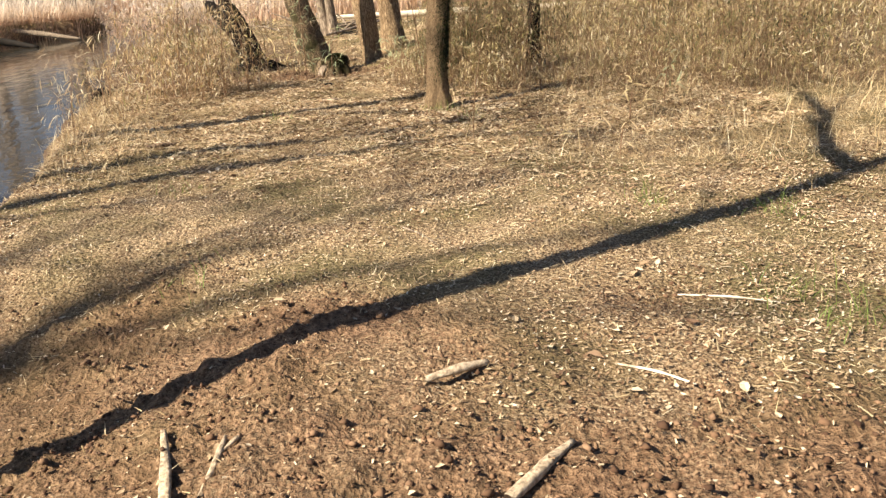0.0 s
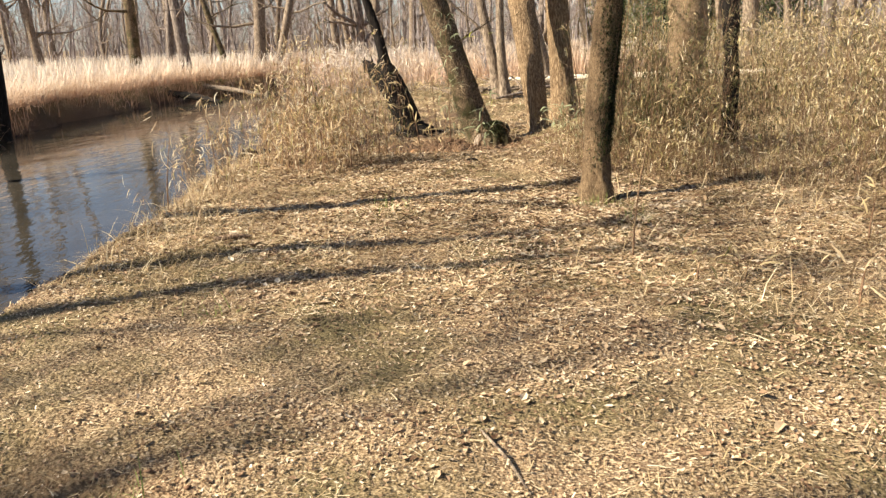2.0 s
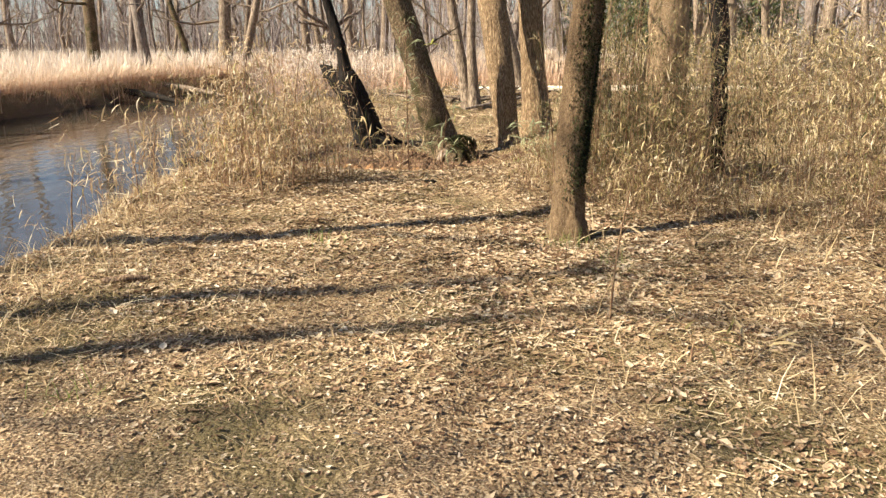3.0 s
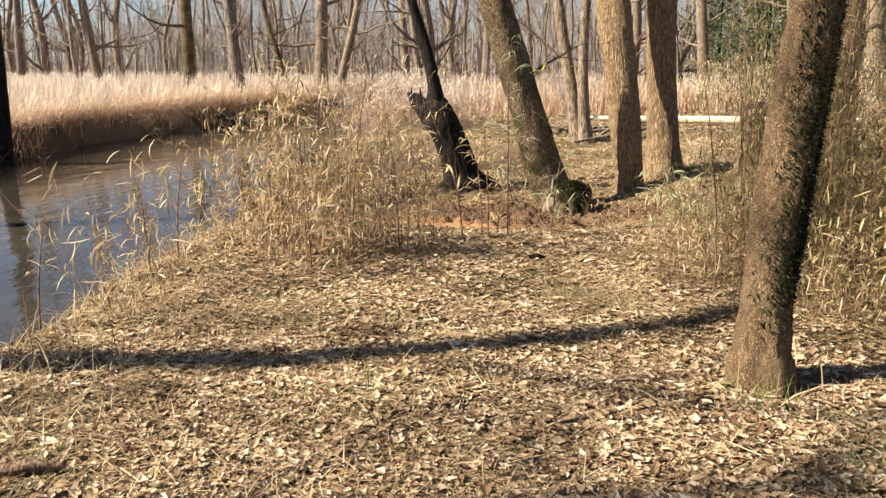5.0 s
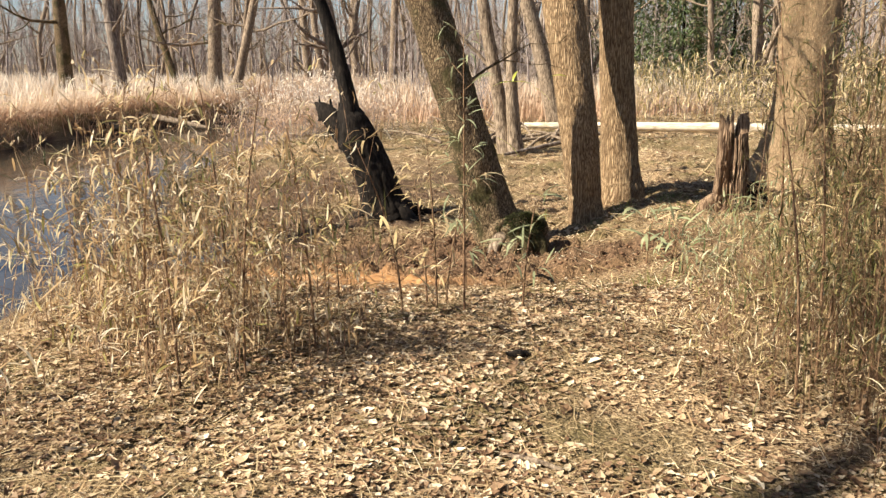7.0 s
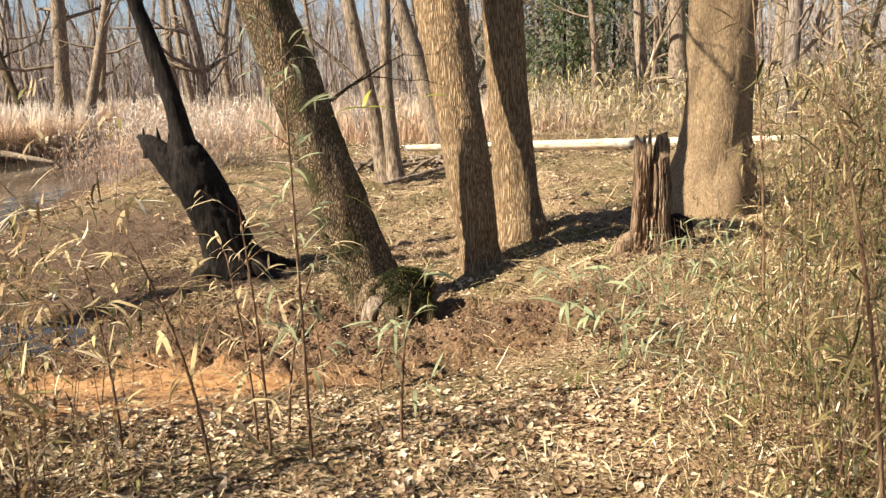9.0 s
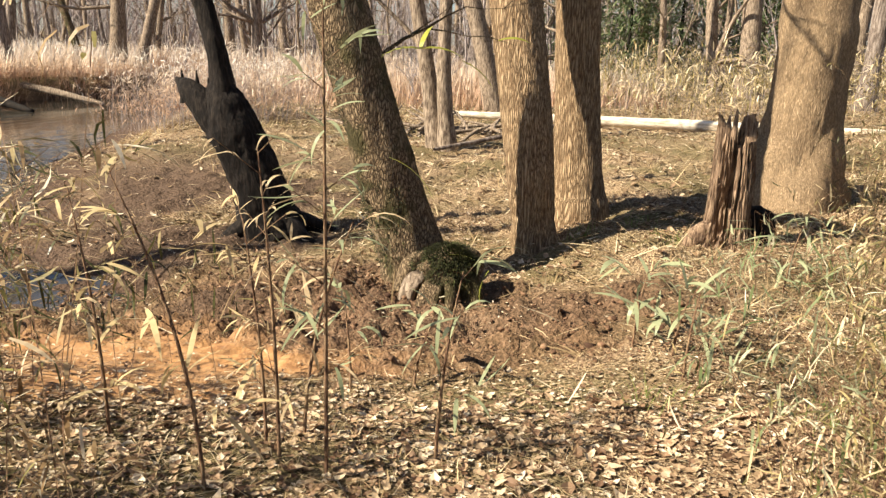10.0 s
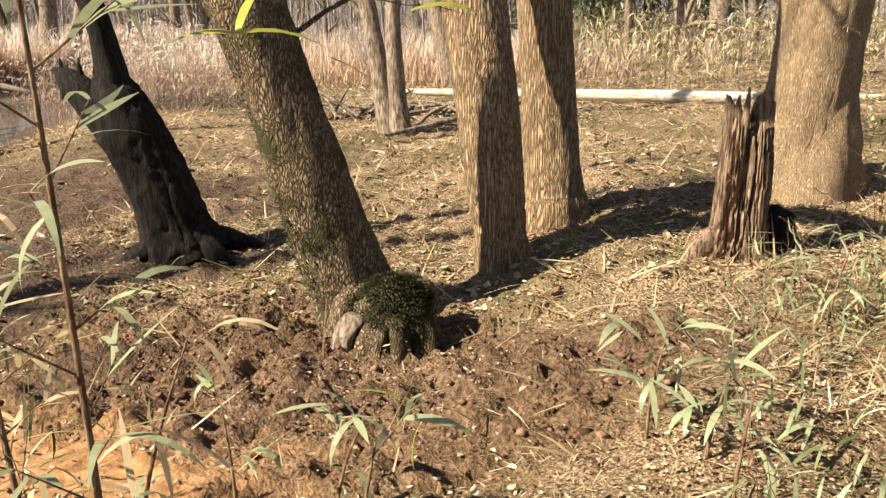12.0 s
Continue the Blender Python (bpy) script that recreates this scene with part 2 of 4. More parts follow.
def bark(name, dark, mid, pale, scale=9, stretch=(1, 1, 0.2), strength=1.0, moss=None, depth=0.02):
    m, t, b = material(name, 0.9, 0.2)
    n1 = noise_node(t, scale * 4.2, 6, stretch, rough=0.65)
    col = ramp(t, n1, [(0.38, dark), (0.5, mid), (0.63, pale)])
    blot = noise_node(t, 2.2, 3)
    col = mix(t, ramp(t, blot, [(0.5, (0, 0, 0)), (0.8, (0.3, 0.3, 0.3))]), col, pale)
    if moss:
        col = mix(t, ramp(t, noise_node(t, 3.1, 5), [(0.50, (0, 0, 0)), (0.62, (0.9, 0.9, 0.9))]), col, moss)
    t.links.new(col, b.inputs["Base Color"])
    relief(t, b, n1, strength, depth)
    return m


def plated(name, dark, mid, pale, scale=34, stretch=(1, 1, 0.28), depth=0.012, moss=None):
    """Bark of interlocking ridges with dark furrows between them."""
    m, t, b = material(name, 0.9, 0.2)
    tc = t.nodes.new("ShaderNodeTexCoord")
    mp = t.nodes.new("ShaderNodeMapping")
    mp.inputs["Scale"].default_value = stretch
    t.links.new(tc.outputs["Object"], mp.inputs["Vector"])
    wob = node(t, "ShaderNodeTexNoise", Scale=9.0, Detail=6.0)
    t.links.new(mp.outputs["Vector"], wob.inputs["Vector"])
    add = t.nodes.new("ShaderNodeMixRGB")
    add.blend_type = "ADD"
    add.inputs[0].default_value = 0.11
    t.links.new(mp.outputs["Vector"], add.inputs[1])
    t.links.new(wob.outputs["Color"], add.inputs[2])
    vor = t.nodes.new("ShaderNodeTexVoronoi")
    vor.feature = "DISTANCE_TO_EDGE"
    vor.inputs["Scale"].default_value = scale
    t.links.new(add.outputs[0], vor.inputs["Vector"])
    col = ramp(t, vor.outputs["Distance"], [(0.0, dark), (0.14, mid), (0.42, pale)])
    col = mix(t, 0.75, col, ramp(t, noise_node(t, 55, 5, (1, 1, 0.4)), [(0.3, (0.45, 0.42, 0.40)), (0.62, (1.1, 1.08, 1.05))]), "MULTIPLY")
    col = mix(t, ramp(t, noise_node(t, 2.4, 3), [(0.42, (0, 0, 0)), (0.7, (0.55, 0.55, 0.55))]), col, mix(t, 1.0, col, (0.62, 0.60, 0.60), "MULTIPLY"))
    if moss:
        col = mix(t, ramp(t, noise_node(t, 3.4, 5), [(0.48, (0, 0, 0)), (0.6, (0.85, 0.85, 0.85))]), col, moss)
    t.links.new(col, b.inputs["Base Color"])
    flat = ramp(t, vor.outputs["Distance"], [(0.0, (0, 0, 0)), (0.28, (1, 1, 1))])
    height = mix(t, 0.35, flat, noise_node(t, 90, 4))
    relief(t, b, height, 1.0, depth)
    return m


def ground_material():
    m, t, b = material("soil_and_litter", 0.95, 0.15)
    fine = noise_node(t, 34, 6)
    broad = noise_node(t, 0.9, 4)
    flecks = noise_node(t, 75, 3)
    soil = ramp(t, fine, [(0.34, (0.055, 0.028, 0.016)), (0.5, (0.155, 0.086, 0.048)), (0.66, (0.30, 0.18, 0.105))])
    straw = ramp(t, flecks, [(0.36, (0.085, 0.05, 0.028)), (0.5, (0.26, 0.175, 0.10)), (0.64, (0.55, 0.42, 0.26))])
    straw = mix(t, ramp(t, broad, [(0.42, (0, 0, 0)), (0.6, (0.75, 0.75, 0.75))]), straw, (0.12, 0.10, 0.042))
    at = t.nodes.new("ShaderNodeAttribute")
    at.attribute_name = "bare"
    col = mix(t, at.outputs["Fac"], straw, soil)
    wet = t.nodes.new("ShaderNodeAttribute")
    wet.attribute_name = "wet"
    mud = ramp(t, fine, [(0.3, (0.055, 0.034, 0.022)), (0.7, (0.14, 0.09, 0.06))])
    col = mix(t, wet.outputs["Fac"], col, mud)
    seep = t.nodes.new("ShaderNodeAttribute")
    seep.attribute_name = "seep"
    rust = ramp(t, noise_node(t, 9, 5), [(0.3, (0.24, 0.115, 0.05)), (0.5, (0.44, 0.23, 0.09)), (0.72, (0.56, 0.34, 0.17))])
    col = mix(t, seep.outputs["Fac"], col, rust)
    t.links.new(col, b.inputs["Base Color"])
    t.links.new(ramp(t, seep.outputs["Fac"], [(0.3, (0.95, 0.95, 0.95)), (1.0, (0.35, 0.35, 0.35))]), b.inputs["Roughness"])
    calm = t.nodes.new("ShaderNodeMath")
    calm.operation = "MULTIPLY_ADD"
    t.links.new(seep.outputs["Fac"], calm.inputs[0])
    t.links.new(fine, calm.inputs[1])
    calm.inputs[2].default_value = 0.0
    lessen = t.nodes.new("ShaderNodeMath")
    lessen.operation = "SUBTRACT"
    t.links.new(fine, lessen.inputs[0])
    t.links.new(calm.outputs[0], lessen.inputs[1])
    relief(t, b, lessen.outputs[0], 1.0, 0.05)
    return m


GROUND = ground_material()
LITTER = leafy("dead_leaves", [(0.0, (0.12, 0.065, 0.036)), (0.3, (0.30, 0.19, 0.11)), (0.6, (0.50, 0.36, 0.22)), (0.85, (0.70, 0.56, 0.38)), (1.0, (0.80, 0.70, 0.53))], 0.6, 0.12, True)
STRAW = leafy("dry_straw", [(0.0, (0.28, 0.19, 0.10)), (0.4, (0.50, 0.37, 0.20)), (0.8, (0.72, 0.58, 0.35)), (1.0, (0.84, 0.74, 0.52))], 0.55, 0.3, True)
CANE_DRY = leafy("dry_cane_leaves", [(0.0, (0.20, 0.12, 0.055)), (0.3, (0.48, 0.33, 0.17)), (0.6, (0.72, 0.57, 0.35)), (0.82, (0.85, 0.76, 0.57)), (0.94, (0.42, 0.36, 0.14)), (1.0, (0.26, 0.26, 0.08))], 0.45, 0.45)
CANE_MIX = leafy("olive_cane_leaves", [(0.0, (0.10, 0.09, 0.032)), (0.25, (0.28, 0.23, 0.085)), (0.5, (0.50, 0.385, 0.19)), (0.8, (0.72, 0.58, 0.345)), (1.0, (0.87, 0.78, 0.57))], 0.45, 0.28)
CANE_OLIVE = leafy("dark_olive_leaves", [(0.0, (0.03, 0.035, 0.012)), (0.4, (0.10, 0.10, 0.034)), (0.7, (0.21, 0.17, 0.07)), (1.0, (0.44, 0.34, 0.18))], 0.4, 0.22)
CANE_GREEN = leafy("green_cane_leaves", [(0.0, (0.10, 0.13, 0.04)), (0.4, (0.25, 0.29, 0.15)), (0.75, (0.42, 0.44, 0.27)), (1.0, (0.66, 0.61, 0.43))], 0.35, 0.35)
GREEN_LEAF = leafy("yellow_green_leaf", [(0.0, (0.35, 0.40, 0.05)), (1.0, (0.50, 0.50, 0.10))], 0.35, 0.45)
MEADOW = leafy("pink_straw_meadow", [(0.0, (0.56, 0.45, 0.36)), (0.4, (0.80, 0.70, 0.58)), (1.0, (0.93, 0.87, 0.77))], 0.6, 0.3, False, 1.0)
GRASS = leafy("fresh_grass", [(0.0, (0.10, 0.16, 0.03)), (1.0, (0.26, 0.32, 0.08))], 0.5, 0.35)
EVERGREEN = leafy("evergreen_sprays", [(0.0, (0.05, 0.075, 0.03)), (0.7, (0.12, 0.16, 0.07)), (1.0, (0.24, 0.24, 0.12))], 0.6, 0.2)
MOSS = leafy("moss_tufts", [(0.0, (0.014, 0.015, 0.006)), (0.8, (0.05, 0.052, 0.018)), (1.0, (0.09, 0.10, 0.028))], 0.9, 0.15)
BARK = plated("furrowed_tan_bark", (0.13, 0.08, 0.042), (0.34, 0.235, 0.135), (0.52, 0.39, 0.24), 62, (1, 1, 0.09), 0.014)
BARK_PALE = plated("smooth_tan_bark", (0.23, 0.158, 0.09), (0.33, 0.235, 0.14), (0.43, 0.32, 0.20), 80, (1, 1, 0.2), 0.008)
BARK_GREY = bark("grey_bark", (0.07, 0.05, 0.036), (0.20, 0.15, 0.105), (0.36, 0.285, 0.21))
BARK_MOSS = plated("mossy_bark", (0.05, 0.034, 0.02), (0.21, 0.15, 0.088), (0.42, 0.32, 0.20), 62, (1, 1, 0.3), 0.012, (0.05, 0.045, 0.016))
BARK_DARK = bark("charred_wood", (0.005, 0.004, 0.003), (0.011, 0.008, 0.006), (0.032, 0.024, 0.018))
BARK_FAR = bark("far_bark", (0.07, 0.052, 0.042), (0.16, 0.125, 0.10), (0.30, 0.25, 0.21), 5)
BARK_ROUGH = plated("scaly_bark", (0.12, 0.075, 0.04), (0.25, 0.17, 0.095), (0.40, 0.29, 0.17), 125, (1, 1, 0.5), 0.008)
TWIG = bark("twig_grey", (0.14, 0.115, 0.105), (0.27, 0.225, 0.21), (0.42, 0.365, 0.34), 4)
DEADWOOD = bark("rotten_stump_wood", (0.06, 0.036, 0.022), (0.20, 0.13, 0.082), (0.36, 0.255, 0.165), 16, (1, 1, 0.12), 1.0, depth=0.02)
PALEWOOD = bark("bleached_log", (0.38, 0.30, 0.21), (0.66, 0.56, 0.42), (0.80, 0.72, 0.58), 5, (0.2, 1, 1), 0.4)
STICK = bark("weathered_stick", (0.20, 0.145, 0.095), (0.40, 0.305, 0.205), (0.56, 0.45, 0.32), 10, (1, 1, 1), 0.6)
STEM = bark("cane_stem", (0.10, 0.05, 0.03), (0.22, 0.13, 0.075), (0.36, 0.25, 0.14), 20)


def water_material():
    m, t, b = material("muddy_water", 0.04, 0.5)
    b.inputs["IOR"].default_value = 1.33
    col = ramp(t, noise_node(t, 0.5, 3), [(0.35, (0.032, 0.028, 0.022)), (0.7, (0.055, 0.046, 0.034))])
    t.links.new(col, b.inputs["Base Color"])
    relief(t, b, noise_node(t, 2.6, 4, (1.0, 0.45, 1.0)), 0.3, 0.05)
    return m


WATER_MAT = water_material()


# ---- ground and water ----
def axis(lo, hi, fine_lo, fine_hi, fine, grow):
    vals = list(np.arange(fine_lo, fine_hi, fine))
    s, v = fine, fine_hi
    while v < hi:
        vals.append(v)
        s = min(s * grow, 25)
        v += s
    vals.append(hi)
    s, v = fine, fine_lo - fine
    low = []
    while v > lo:
        low.append(v)
        s = min(s * grow, 25)
        v -= s
    return np.array([lo] + low[::-1] + vals)


def build_ground():
    xs, ys = axis(-400, 400, -6.4, 2.4, 0.044, 1.055), axis(-250, 500, 1.9, 20.5, 0.05, 1.055)
    X, Y = np.meshgrid(xs, ys)
    Z = ground_z(X, Y)
    n, m = X.shape
    i = (np.arange(n - 1)[:, None] * m + np.arange(m - 1)[None]).ravel()
    quads = np.stack([i, i + 1, i + m + 1, i + m], 1)
    me = fast_mesh("ground", np.stack([X, Y, Z], 2), quads, GROUND, True)
    low = step(-0.46, -0.58, Z) * (Y < 60)
    hollow = soil_mask(X, Y) * step(13.6, 14.6, Y) * step(0.45, 0.62, fbm(X, Y, 1.2, 3, 71)) * 0.4
    flat = 0.95 * mud_flat(X, Y)
    hollow = np.maximum(hollow, flat)
    for key, data in (("bare", np.maximum(soil_mask(X, Y) * (0.55 + 0.45 * fbm(X, Y, 0.4, 3, 77)), low)), ("wet", np.maximum(low, hollow)), ("seep", seep_mask(X, Y))):
        a = me.attributes.new(key, "FLOAT", "POINT")
        a.data.foreach_set("value", data.astype(np.float32).ravel())
    tagged(new("ground", me), "leaf-strewn brown woodland floor beside a creek", "ground", kind="structure")


def build_water():
    xs, ys = np.linspace(-80, -3.2, 40), np.linspace(-60, 85, 60)
    X, Y = np.meshgrid(xs, ys)
    n, m = X.shape
    i = (np.arange(n - 1)[:, None] * m + np.arange(m - 1)[None]).ravel()
    me = fast_mesh("water", np.stack([X, Y, X * 0 + WATER], 2), np.stack([i, i + 1, i + m + 1, i + m], 1), WATER_MAT, True)
    tagged(new("water", me), "calm muddy brown creek reflecting pale sky", "creek", kind="structure")


build_ground()
build_water()


def on_ground(x, y, sink=0.0):
    return np.stack([x, y, ground_z(x, y) - sink], 1)


def dry_land(x, y):
    return (x > np.interp(y, NEAR_Y, NEAR_X) + 0.12) | (x < np.interp(y, FAR_Y, FAR_X) - 0.4)


# ---- trees ----
def branching(rng, start, heading, length, radius, levels, sides=4, kids=4, lift=0.25):
    """Tubes of a limb and its forks and twigs."""
    segs = []

    def limb(p, d, ln, r, lv):
        steps = 5 if lv == levels else 3
        pts = [p]
        for k in range(steps):
            d = d + rng.normal(0, 0.16, 3) + np.array([0, 0, lift * 0.3])
            d = d / np.linalg.norm(d)
            q = p + d * ln / steps
            ra, rb = r * (1 - 0.75 * k / steps), r * (1 - 0.75 * (k + 1) / steps)
            segs.append((p, q, ra, rb))
            if lv > 0 and k > 0:
                for _ in range(max(1, kids // (steps - 1) + (rng.random() < 0.4))):
                    e = d + rng.normal(0, 0.65, 3)
                    e /= np.linalg.norm(e)
                    limb(q, e, ln * rng.uniform(0.35, 0.6), max(rb * 0.6, 0.004), lv - 1)
            p = q

    limb(np.array(start, float), np.array(heading, float), length, radius, levels)
    p0, p1, a, b = zip(*segs)
    return tubes(np.array(p0), np.array(p1), np.array(a), np.array(b), sides)


def tree(name, base, axis_points, radii, mat, label, limbs=(), crown=True, sides=20, ridge=0.06, lobes=14, seed=1, forks=2, twigs=TWIG, rings=None, lump=0.06):
    """A tree as a thing: trunk, limbs and a bare crown. Points run from the base upwards, relative to it."""
    rng = np.random.default_rng(seed)
    ob = tagged(new(name), label, "tree")
    ob.location = base
    pts, rad = [tuple(p) for p in axis_points], list(radii)
    part("trunk", sweep(pts, rad, sides, rings or max(24, int(len(pts) * 7)), ridge, lobes, lump, seed), mat, ob)
    for start, heading, length, r in limbs:
        part("limb", branching(rng, start, Vector(heading).normalized(), length, r, forks, 5 if forks == 2 else 4, 3), mat, ob)
    if crown:
        p, r = np.array(pts[-1]), rad[-1]
        geo = [branching(rng, p, Vector((rng.normal(0, 0.5), rng.normal(0, 0.5), 1)).normalized(), rng.uniform(3, 4.5), r * 0.8, forks, 4, 4) for _ in range(4)]
        for k in range(5):
            i = rng.integers(max(1, len(pts) - 2), len(pts))
            u = rng.random()
            q = np.array(pts[i - 1]) * (1 - u) + np.array(pts[i]) * u
            geo.append(branching(rng, q, Vector((rng.normal(), rng.normal(), 0.5)).normalized(), rng.uniform(2, 3.5), r * 0.5, forks, 3, 4))
        part("crown", join(geo), twigs, ob, "bare grey twigs")
    return ob


def place(x, y, dz=0.0):
    return (x, y, float(ground_z(np.array([x]), np.array([y]))[0]) - 0.04 + dz)


# the trunk beside the path, with rough scaly bark
near_tree = tree("tree", place(-0.12, 9.58), [(0, 0, 0), (-0.02, 0, 0.12), (-0.04, 0, 0.5), (0.01, 0.0, 0.95), (0.1, 0.02, 1.7), (0.17, 0.1, 3.2), (0.3, 0.2, 6), (0.2, 0.6, 9)],
     [0.165, 0.13, 0.108, 0.108, 0.114, 0.10, 0.075, 0.04], BARK_ROUGH, "rough-barked young tree standing beside the leafy path",
     [((0.02, 0, 1.95), (0.5, 0.3, 0.7), 2.2, 0.03)], sides=48, ridge=0.08, lobes=20, seed=11, rings=130, lump=0.16)
# twin trunks
def trunk_moss(ob, centre, radius, n, length, seed, side=None):
    """Short tufts round a stretch of trunk."""
    g = np.random.default_rng(seed)
    a = g.uniform(0, 6.28, n) if side is None else g.normal(side, 0.6, n)
    u = g.beta(1.6, 1.6, n)
    c0, c1 = np.array(centre[0]), np.array(centre[1])
    base = c0 + (c1 - c0) * u[:, None] + np.stack([np.cos(a), np.sin(a), 0 * a], 1) * (radius * g.uniform(0.92, 1.04, n))[:, None]
    return tagged(part("moss", blades(g, base, g.uniform(0.5, 1.3, n) * length, length * 0.4, a, g.normal(0.3, 0.6, n), 0.8, 2), MOSS, ob, "dark green moss", False), kind="stuff")


tree("tree", place(-1.47, 16.92), [(0, 0, 0), (-0.02, 0, 0.2), (-0.09, 0.02, 0.7), (-0.2, 0.12, 1.64), (-0.33, 0.25, 2.3), (-0.65, 0.55, 4.5), (-0.75, 0.8, 8), (-0.6, 0.9, 12)],
     [0.20, 0.175, 0.198, 0.215, 0.225, 0.20, 0.15, 0.06], BARK, "tall tan trunk with deeply furrowed bark, one of a pair", sides=72, ridge=0.05, lobes=38, seed=12, rings=170)
tree("tree", place(-1.1, 17.85), [(0, 0, 0), (-0.01, 0, 0.15), (-0.04, 0, 0.5), (-0.08, 0, 1.1), (-0.15, 0, 2.2), (-0.2, 0.1, 5), (-0.1, 0.2, 9), (0, 0.3, 13)],
     [0.30, 0.255, 0.225, 0.2, 0.2, 0.18, 0.12, 0.05], BARK, "straight tan trunk with furrowed bark and swollen foot", sides=72, ridge=0.05, lobes=38, seed=13, rings=170)
# leaning mossy trunk
leaning = tree("tree", place(-2.34, 16.15), [(0, 0, 0), (-0.06, -0.028, 0.2), (-0.25, -0.11, 0.82), (-0.46, -0.215, 1.6), (-0.6, -0.275, 2.05), (-0.73, -0.335, 2.5), (-1.2, -0.58, 4.3), (-1.3, -1.8, 4.9), (-1.4, -2.8, 5.6), (-1.5, -3.4, 8)],
     [0.29, 0.25, 0.215, 0.21, 0.205, 0.195, 0.19, 0.17, 0.14, 0.06], BARK_MOSS, "leaning trunk with patchy moss and grey bark",
     [((-0.5, 0.0, 1.7), (0.8, 0.3, 0.25), 0.9, 0.02)], sides=36, ridge=0.08, lobes=17, seed=14, rings=110, lump=0.10)
trunk_moss(leaning, ((-0.06, -0.02, 0.05), (-0.27, -0.11, 0.85)), 0.228, 2600, 0.03, 401)
trunk_moss(leaning, ((-0.3, -0.13, 1.0), (-0.6, -0.28, 2.1)), 0.21, 500, 0.03, 402, 3.6)
# dark tufts here carry both moss and the shade on the trunk's right side
trunk_moss(near_tree, ((-0.03, 0, 0.35), (0.11, 0.03, 2.1)), 0.115, 6500, 0.032, 403, -0.35)
# large flared trunk
tree("tree", place(1.05, 18.68), [(-0.06, 0, 0), (-0.04, 0, 0.25), (-0.01, 0, 0.7), (0.02, 0, 1.2), (0.05, 0, 2.0), (0.1, 0, 5), (0.2, 0.1, 9), (0.2, 0.2, 14)],
     [0.60, 0.47, 0.385, 0.36, 0.34, 0.30, 0.24, 0.1], BARK_PALE, "thick trunk with smooth tan bark and flared foot", sides=72, ridge=0.05, lobes=9, seed=15, rings=120, lump=0.14)
# small paired trunks by the brush pile
tree("tree", place(-2.98, 22.85), [(0, 0, 0), (-0.03, 0, 0.4), (-0.1, 0, 1.0), (-0.1, 0, 1.8), (-0.05, 0, 4), (0.2, 0, 8)], [0.16, 0.125, 0.11, 0.1, 0.08, 0.03], BARK_GREY,
     "slender brown trunk beside a brush pile", sides=16, seed=16)
tree("tree", place(-3.18, 23.05), [(0, 0, 0), (-0.1, 0, 0.8), (-0.25, 0, 1.6), (-0.45, 0, 2.6), (-0.7, 0, 5), (-0.7, 0, 9)], [0.17, 0.13, 0.12, 0.11, 0.08, 0.03], BARK_GREY,
     "slender brown trunk leaning beside a brush pile", [((-0.25, 0, 1.5), (-0.8, 0, 0.7), 2.4, 0.04)], sides=16, seed=17)
# far leaning trunk, trunk in the right brush, trunk on the far bank
tree("tree", place(-2.75, 30.2), [(0, 0, 0), (-0.3, 0, 1.4), (-0.8, 0, 3.0), (-1.6, 0, 6), (-1.8, 0, 11)], [0.27, 0.22, 0.2, 0.16, 0.06], BARK_GREY, "grey trunk leaning over dry ground", sides=16, seed=18)
tree("tree", place(1.27, 12.7), [(0, 0, 0), (0.05, 0, 0.4), (-0.02, 0, 0.8), (0.05, 0, 1.15), (-0.04, 0, 1.5), (-0.1, 0, 2.2), (-0.2, 0.1, 4), (0, 0.3, 8)], [0.12, 0.09, 0.1, 0.085, 0.1, 0.085, 0.07, 0.03], BARK_DARK,
     "dark knotty trunk rising out of dry cane", sides=18, seed=19, lump=0.16)
tree("tree", place(-14.45, 19.0), [(0, 0, -0.2), (0.1, 0, 0.5), (0.2, 0, 1.9), (0.25, 0, 3.0), (0.1, 0, 6), (0.3, 0, 11)], [0.34, 0.19, 0.15, 0.14, 0.11, 0.04], BARK_DARK,
     "dark trunk at the water's edge on the far bank", sides=16, seed=20)
# trees out of sight that throw the shadows over the path
tree("tree", place(-3.3, 2.14), [(0, 0, 0), (0, 0, 2), (0.1, 0.05, 4.5), (0.2, 0.3, 7), (0.2, 0.3, 10)], [0.14, 0.11, 0.1, 0.07, 0.03], BARK_GREY, "slender grey tree on the creek bank",
     [((0.17, 0.2, 6.1), (0.2, 0.9, 0.1), 3.4, 0.09)], crown=True, sides=14, seed=21)
tree("tree", place(-13.2, 3.6), [(0, 0, 0), (0.1, 0.2, 3), (0.0, 0.3, 6), (0.0, 0.0, 9.0), (0.0, -0.31, 10.1), (0.0, -0.24, 10.7), (0.0, -0.11, 11.1), (0.0, 0.14, 11.6), (0.0, 0.55, 12.1), (0.0, 1.3, 13.0)],
     [0.24, 0.2, 0.17, 0.14, 0.13, 0.12, 0.11, 0.1, 0.09, 0.05], BARK_GREY, "tall crooked bare tree on the far bank", [((0, -0.5, 10.6), (0.4, -0.6, 0.6), 3, 0.04)], sides=12, seed=30)
